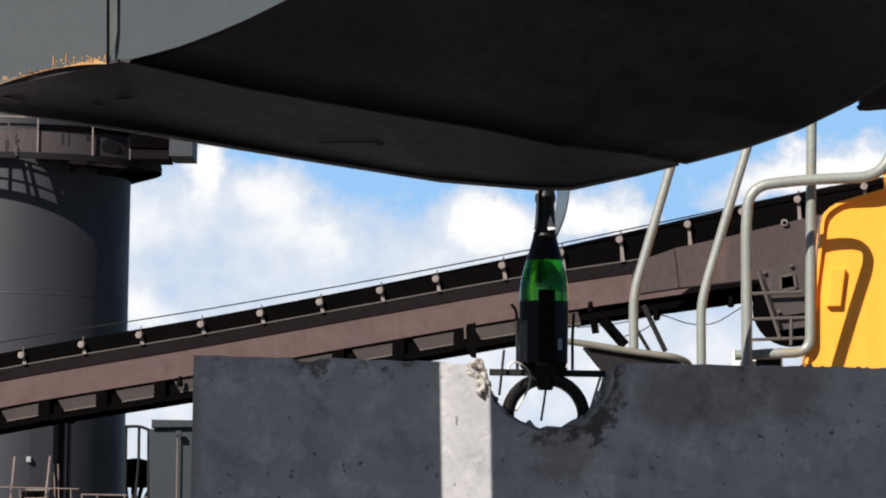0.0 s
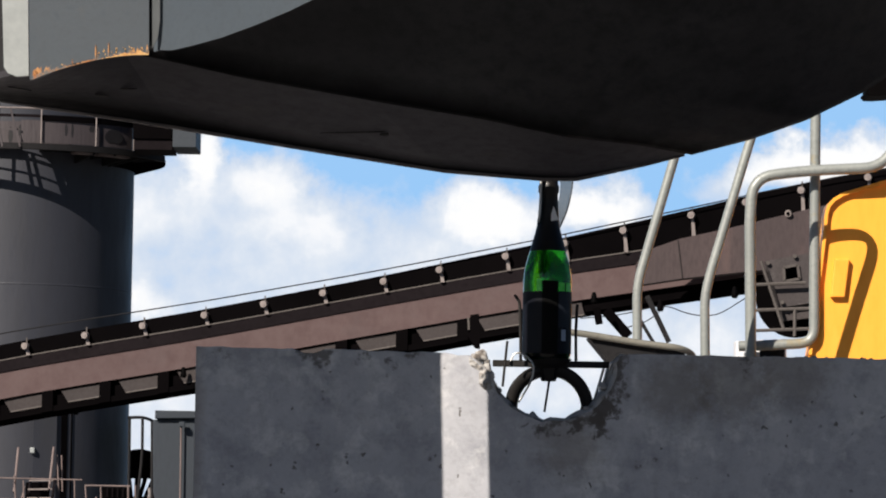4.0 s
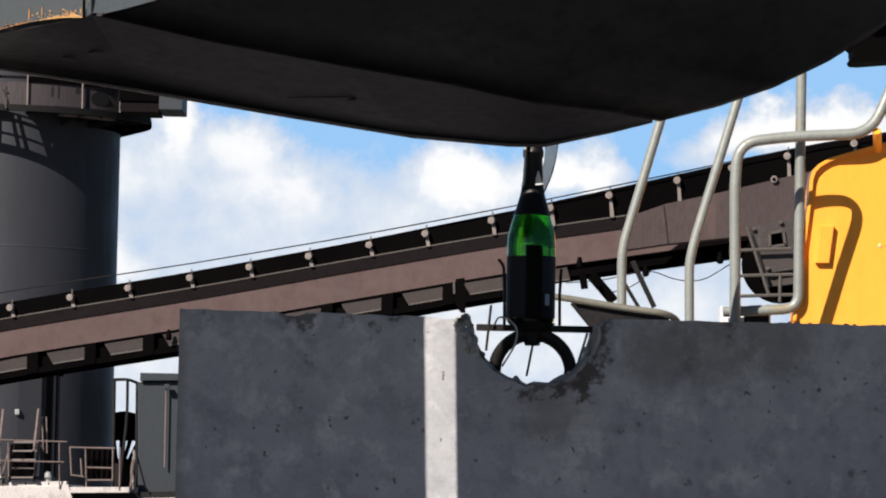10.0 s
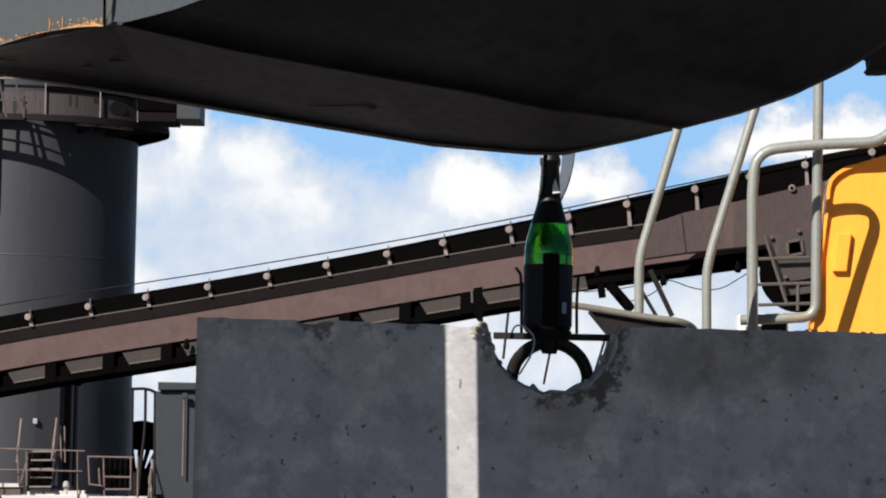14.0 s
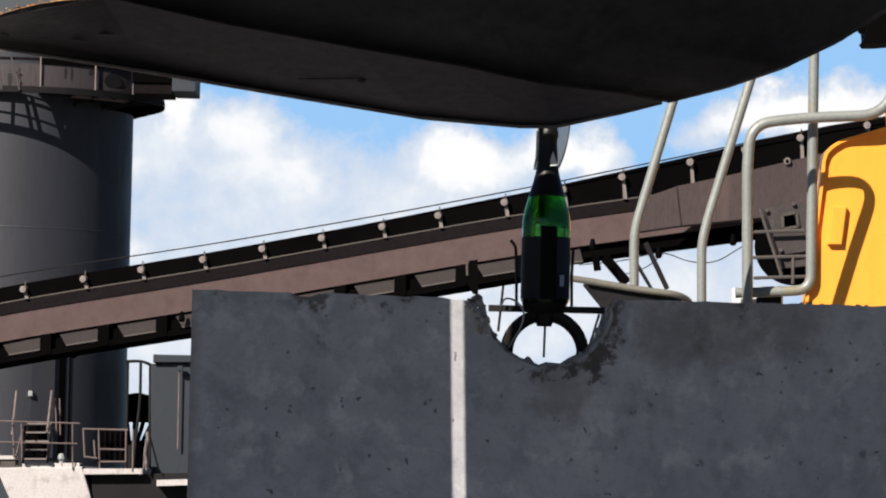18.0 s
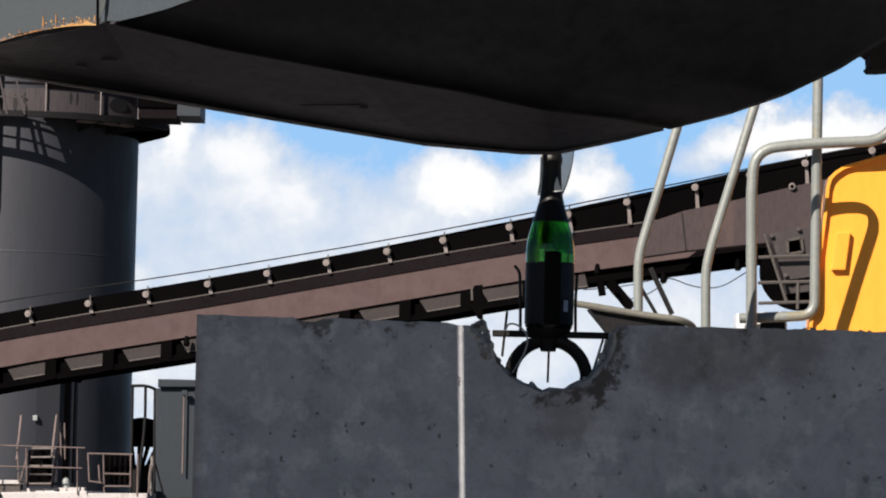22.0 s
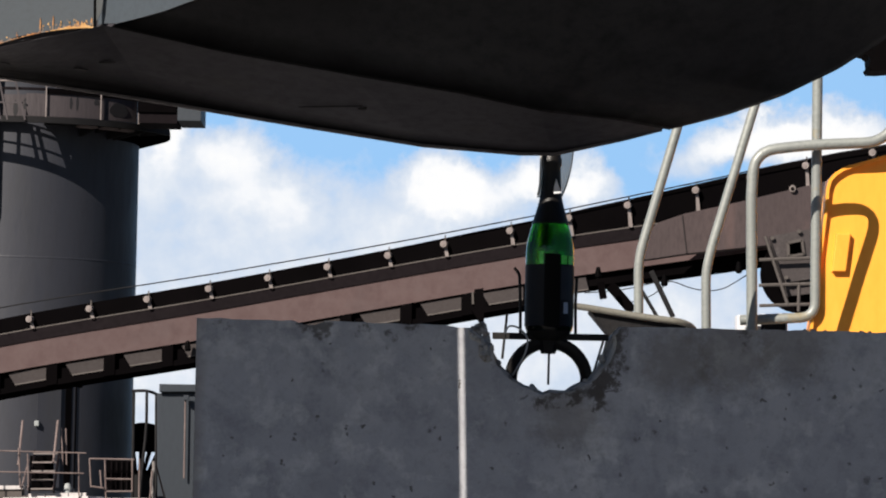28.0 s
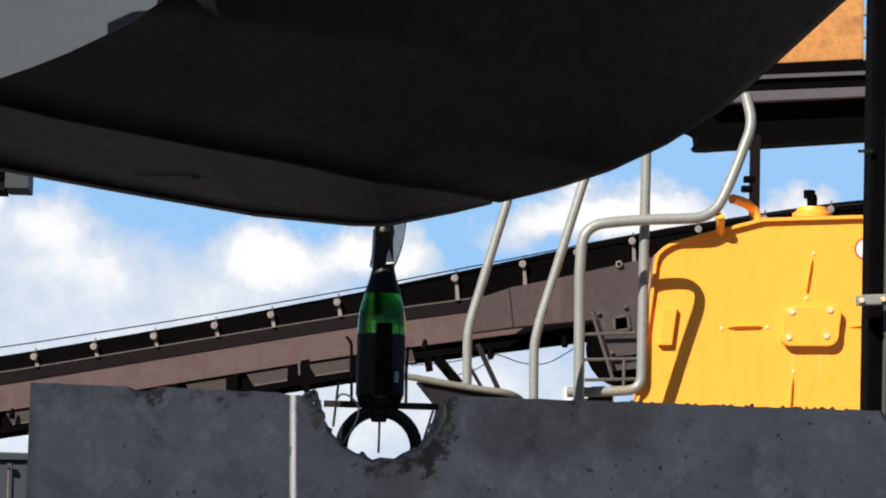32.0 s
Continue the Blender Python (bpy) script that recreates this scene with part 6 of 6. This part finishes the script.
def yard():
    # pale plinth and deck
    bm = B()
    slab(bm, [(-7.81, 0.74), (-8.10, 1.27), (-6.53, 1.33), (-6.35, 0.78), (-6.31, 0), (-7.61, 0)], 66.0, 69.0, 0.03)
    plinth = single("plinth", bm, DECK, (-7.61, 66.00, 0.13), "pale dusty concrete plinth below the stairs", "plinth")
    for x0, x1 in ((-7.62, -7.32), (-7.305, -7.05), (-7.035, -6.90), (-6.885, -6.57)):
        bm = B()
        z0, z1 = (1.29 + (x + 7.6) * 0.038 for x in (x0, x1))
        slab(bm, [(x0, z0 - 0.02), (x1, z1 - 0.02), (x1, z1 + 0.062), (x0, z0 + 0.065)], 66.025, 66.30, 0.008)
        part("kerb_stone", bm, DECK, plinth)
    bm = B()
    slab(bm, [(-8.89, 0), (-8.91, 1.23), (-7.67, 1.26), (-7.65, 0)], 66.2, 69.0, 0.02)
    single("dark_plinth", bm, GREYSTEEL, (-8.27, 66.2, 0), "dark blue-grey plinth beside the stairs", "plinth")
    kb = thing("kerb_beam", (-8.27, 66.10, 1.24), "dusty pale kerb beam at the foot of the stairs", "kerb")
    bm = B()
    slab(bm, [(-8.90, 1.40), (-7.69, 1.43), (-7.69, 1.50), (-8.90, 1.48)], 66.1, 66.6, 0.01)
    part("kerb_top", bm, DECK, kb, "pale dusty top course")
    # Darker material gives the face its shade below the pale top.
    bm = B()
    slab(bm, [(-8.90, 1.23), (-7.76, 1.25), (-7.76, 1.43), (-8.90, 1.40)], 66.14, 66.6)
    part("kerb_face", bm, PALE, kb, "grey face with its shade put into the colour")
    # Dark block added to close off the sky below the fan housing.
    bm = B()
    slab(bm, [(-7.66, 0), (-7.70, 1.98), (-5.20, 2.04), (-5.16, 0)], 87.0, 90.0, 0.02)
    single("shed", bm, DARKSTEEL, (-6.38, 87, 0), "low dark filler block added behind the deck", "shed")
    dk = thing("steel_deck", (-5.89, 66.00, 1.24), "dark steel deck with a pale edge", "deck")
    bm = B()
    slab(bm, [(-6.49, 1.29), (-5.41, 1.31), (-5.41, 1.21), (-6.48, 1.18)], 65.9, 68.5, 0.01)
    part("deck_plate", bm, DECK, dk, "pale dusty deck edge")
    bm = B()
    slab(bm, [(-6.36, 1.18), (-4.34, 1.26), (-4.31, 0), (-6.27, 0)], 66.1, 69.5)
    part("deck_skirt", bm, DARKSTEEL, dk)
    bm = B()
    slab(bm, [(-5.14, 1.11), (-4.34, 1.15), (-4.33, 1.04), (-5.14, 1.00)], 65.8, 66.08)
    part("kerb", bm, DECK, dk)
    st = thing("steel_stairs", (-7.39, 66.00, 1.45), "short steel stairs with faded red handrails", "stairs")
    for y in (0, 1, 2, 3, 4):
        bm = B()
        a, b = Vector((-7.61, 66.00, 1.44)), Vector((-7.17, 66.00, 1.45))
        up = Vector((0, 0.16 * y, 0.163 * y))
        beam(bm, a + up, b + up, 0.20, 0.028)
        part("tread", bm, IDLER, st)
    # Black plate added in place of the shade between the treads.
    bm = B()
    a, b = Vector((-7.72, 66.95, 1.40)), Vector((-7.28, 66.95, 1.42))
    hexa(bm, [a, b, b + Vector((0, 0.05, 0)), a + Vector((0, 0.05, 0)), a + Vector((0, 0, 0.66)), b + Vector((0, 0, 0.66)), b + Vector((0, 0.05, 0.66)), a + Vector((0, 0.05, 0.66))])
    part("back_plate", bm, NEARBLACK, st, "black plate standing in for shade behind the treads")
    for q in ((-7.60, 65.90, 1.40), (-7.15, 65.90, 1.41)):
        bm = B()
        beam(bm, q, Vector(q) + Vector((0, 0.8, 0.72)), 0.03, 0.12)
        part("stringer", bm, DARKBROWN, st)
    for a, b, r in (((-7.75, 66.00, 1.44), (-7.73, 66.90, 1.97), 0.018), ((-7.17, 66.00, 1.45), (-7.16, 66.90, 2.04), 0.018), ((-7.82, 66.00, 1.87), (-7.83, 66.60, 2.69), 0.022), ((-7.18, 66.00, 1.93), (-7.18, 66.60, 2.71), 0.022),
                    ((-7.77, 66.00, 1.46), (-7.82, 66.00, 2.18), 0.016), ((-7.61, 65.90, 1.41), (-7.64, 65.90, 2.08), 0.016), ((-7.07, 66.60, 1.90), (-7.11, 66.60, 2.57), 0.014), ((-7.00, 66.60, 1.90), (-7.03, 66.60, 2.57), 0.014)):
        bm = B()
        tube(bm, [a, b], r, 8)
        part("handrail", bm, PINKRAIL, st, "", True)
    fr = thing("yard_railing", (-7.01, 65.90, 1.32), "low railing in faded red tube", "railing")
    for a, b in (((-8.90, 65.90, 2.13), (-6.57, 65.90, 2.11)), ((-8.88, 65.90, 1.74), (-6.61, 65.90, 1.74)), ((-6.71, 65.90, 2.10), (-6.69, 65.98, 1.26)), ((-8.20, 65.90, 2.12), (-8.18, 65.98, 1.22)), ((-8.69, 65.90, 2.11), (-8.67, 65.98, 1.21))):
        bm = B()
        tube(bm, [a, b], 0.013, 8)
        part("rail_tube", bm, PINKRAIL, fr, "", True)
    gt = thing("cage_gate", (-6.09, 65.90, 1.30), "small railed cage on the steel deck", "gate")
    for a, b in (((-6.52, 65.90, 2.01), (-5.69, 65.90, 2.01)), ((-6.20, 65.90, 1.65), (-5.73, 65.90, 1.65)), ((-6.19, 65.90, 1.42), (-5.72, 65.90, 1.43)), ((-6.51, 65.90, 2.01), (-6.47, 65.90, 1.49)), ((-6.23, 65.90, 2.01), (-6.20, 65.98, 1.27)), ((-5.73, 65.90, 2.03), (-5.72, 65.90, 1.43)), ((-6.31, 65.90, 1.81), (-6.28, 65.90, 1.48)), ((-6.48, 65.90, 1.51), (-6.24, 65.90, 1.48)), ((-5.60, 65.90, 2.03), (-5.59, 65.90, 1.25)), ((-5.36, 65.90, 1.83), (-5.39, 65.90, 1.31))):
        bm = B()
        tube(bm, [a, b], 0.016, 8)
        part("rail_tube", bm, PINKRAIL, gt, "", True)
    bm = B()
    a = (-6.23, 66.20, 1.99)
    b = (-5.75, 66.20, 1.45)
    hexa(bm, [(a[0], 66.2, b[2]), (b[0], 66.2, b[2]), (b[0], 66.3, b[2]), (a[0], 66.3, b[2]), (a[0], 66.2, a[2]), (b[0], 66.2, a[2]), (b[0], 66.3, a[2]), (a[0], 66.3, a[2])])
    part("gate_panel", bm, NEARBLACK, gt)
    for k in range(1, 5):
        bm = B()
        x = a[0] + (b[0] - a[0]) * k / 5
        beam(bm, (x, 66.15, b[2]), (x, 66.15, a[2]), 0.012, 0.012)
        part("gate_bar", bm, DARKBROWN, gt)
    bm = B()
    lathe(bm, [(0.07, 0.0), (0.07, 0.16), (0.05, 0.22), (0.02, 0.24)], (-6.94, 66.30, 1.32), 14)
    single("bollard", bm, DULLWHITE, (-6.94, 66.30, 1.32), "small pale bollard on the plinth", "bollard", True)
    # grit left lying along the plinth's edge
    rnd = random.Random(31)
    a, b = Vector((-8.06, 66.00, 1.27)), Vector((-6.57, 66.00, 1.33))
    bm = B()
    for k in range(70):
        p = a.lerp(b, rnd.random()) + Vector((0, rnd.uniform(0.05, 0.35), 0))
        r = rnd.uniform(0.012, 0.045)
        made = bmesh.ops.create_icosphere(bm, subdivisions=1, radius=r)["verts"]
        for v in made:
            v.co = Vector((v.co.x * rnd.uniform(0.8, 1.8), v.co.y, v.co.z * rnd.uniform(0.5, 0.9))) + p + Vector((0, 0, r * 0.3))
    single("grit", bm, PALE, (-7.36, 66.20, 1.30), "pale loose grit lying along the plinth edge", "grit", kind="stuff")
    # control cabinet
    cb = thing("control_cabinet", (-4.98, 67.00, 1.24), "grey steel control cabinet with a cap", "cabinet")
    bm = B()
    slab(bm, [(-5.34, 1.21), (-5.40, 3.26), (-4.46, 3.29), (-4.40, 1.24)], 67.0, 68.2, 0.015)
    part("cabinet_body", bm, CABINET, cb)
    bm = B()
    slab(bm, [(-5.35, 3.28), (-5.35, 3.43), (-4.47, 3.43), (-4.46, 3.30)], 66.9, 68.2, 0.015)
    part("cabinet_cap", bm, CABINET, cb)
    bm = B()
    tube(bm, [(-4.86, 66.90, 3.19), (-4.85, 66.90, 1.69)], 0.017, 8)
    part("conduit", bm, PINKRAIL, cb, "", True)
    bm = B()
    box(bm, (-4.84, 66.85, 3.18), (0.10, 0.1, 0.09), bevel=0.01)
    part("conduit_box", bm, CABINET, cb)
    wp = thing("wrapped_post", (-5.35, 66.0, 1.30), "bent post wrapped in pale mottled tape", "post")
    bm = B()
    tube(bm, rounded([(-5.355, 66.0, 1.99), (-5.335, 66.0, 1.866), (-5.367, 66.0, 1.722), (-5.380, 66.0, 1.543), (-5.350, 66.0, 1.419), (-5.330, 66.0, 1.27)], 0.06), 0.030, 10)
    part("taped_pole", bm, MOTTLED, wp, "", True)
    bm = B()
    tube(bm, [(-5.30, 66.0, 1.902), (-5.115, 66.0, 1.27)], 0.016, 8)
    part("stay", bm, DARKBROWN, wp, "dark slanted stay", True)
    # ladder cage and striped drum behind
    lc = thing("ladder_cage", (-5.78, 69.00, 1.20), "dark hooped ladder cage", "ladder")
    for pts in ([(-6.02, 69.00, 3.35), (-5.69, 68.50, 3.35), (-5.55, 69.00, 3.29)], [(-5.72, 68.60, 3.35), (-5.71, 68.60, 2.60), (-5.78, 68.60, 1.85), (-5.82, 68.60, 1.20)], [(-6.00, 69.00, 3.35), (-5.98, 69.00, 1.20)], [(-5.57, 69.00, 3.28), (-5.53, 69.00, 1.21)]):
        bm = B()
        tube(bm, rounded(pts, 0.3), 0.03, 6)
        part("hoop", bm, DARKSTEEL, lc)
    dm = thing("fan_housing", (-7.22, 86.40, 1.18), "black half-round fan housing with open blades", "fan housing")
    c = Vector((-7.26, 86.40, 2.42))
    bm = B()
    slab(bm, [(c.x + 0.70 * math.cos(math.pi * i / 20), c.z + 0.70 * math.sin(math.pi * i / 20)) for i in range(21)], 86.4, 86.9)
    part("drum_face", bm, NEARBLACK, dm)
    bm = B()
    beam(bm, (c.x + 0.62, 86.65, 0.0), (c.x + 0.62, 86.65, c.z + 0.1), 0.12, 0.12)
    part("fan_post", bm, DARKSTEEL, dm)
    hub = Vector((c.x - 0.10, 86.45, c.z - 0.95))
    for k in range(7):
        q = math.radians(99 - 11.5 * k)
        d, e = Vector((math.cos(q), 0, math.sin(q))), Vector((-math.sin(q), 0, math.cos(q)))
        bm = B()
        lo, hi = hub + d * 0.45, hub + d * 1.12
        slab(bm, [((p + e * w).x, (p + e * w).z) for p, w in ((lo, -0.035), (hi, -0.052), (hi, 0.052), (lo, 0.035))], 86.45, 86.60)
        part("fan_blade", bm, NEARBLACK, dm)


yard()


def motions():
    # the clouds drift
    o = ORIGIN[backdrop]
    walk(backdrop, [(t, pose(o.x - 1.45 * t, o.y, o.z)) for t in (0, 8, 16, 24, 32)])
    # the bucket shifts in small jerks
    b = ORIGIN[BUCKET]
    shifts = [(0, 0.0, 0.0), (3.0, 0.0, 0.0), (3.5, 0.005, 0.0), (4.5, 0.002, 0), (8.0, 0.002, 0.0), (8.5, -0.002, 0.0), (9.0, -0.010, 0.0), (9.5, -0.021, -0.001), (10.0, -0.025, -0.003), (10.5, -0.020, -0.002), (12, -0.020, -0.002), (15.2, -0.020, -0.003), (15.6, -0.024, -0.003),
              (17.5, -0.029, -0.004), (20.0, -0.027, -0.004), (21.0, -0.032, -0.005), (25.5, -0.034, -0.004), (30.0, -0.034, -0.003), (31.5, -0.037, -0.004), (32.0, -0.037, -0.004)]
    walk(BUCKET, [(t, pose(b.x + x, b.y, b.z + z)) for t, x, z in shifts])
    side_shifts = [(0, -0.005), (2.5, -0.005), (3.0, 0.027), (3.5, 0.062), (4.2, 0.052), (5.5, 0.003), (8.5, 0.003), (9.0, 0.0), (9.5, 0.002), (15.5, 0.002), (17.5, 0.003), (25.5, 0.003), (29.0, 0.0015), (32.0, 0.0015)]
    walk(SIDEPLATE, [(t, pose(x, 0, 0)) for t, x in side_shifts])
    # the bottle and the loose pieces of its stand give way a little as the bucket sinks
    c = ORIGIN[BOTTLE]
    walk(BOTTLE, [(t, pose(c.x + x, c.y, c.z, 0, q, 0)) for t, x, q in ((0, 0, 0), (15.5, 0, 0), (17.5, 0.0045, 0.0), (32, 0.0045, 0.0))])
    walk(PIN, [(t, pose(0, 0, 0, 0, q, 0)) for t, q in ((0, -2.0), (3.5, -2.0), (5.5, 0), (15.5, 0.5), (16.2, -2), (17.0, -8.5), (17.5, -8.5), (32, -9.5))])
    walk(LOOP, [(t, pose(x, 0, z)) for t, x, z in ((0, 0, 0), (15.5, 0, 0), (17.5, -0.0095, -0.001), (32, -0.0095, -0.001))])
    for ob, rows in ((SHADE_L, SL), (SHADE_R, SR)):
        q = ORIGIN[ob]
        keys = list(rows) + [(32, rows[-1][1])]
        walk(ob, [(t, pose(q.x + x - rows[0][1], q.y, q.z)) for t, x in keys])


motions()
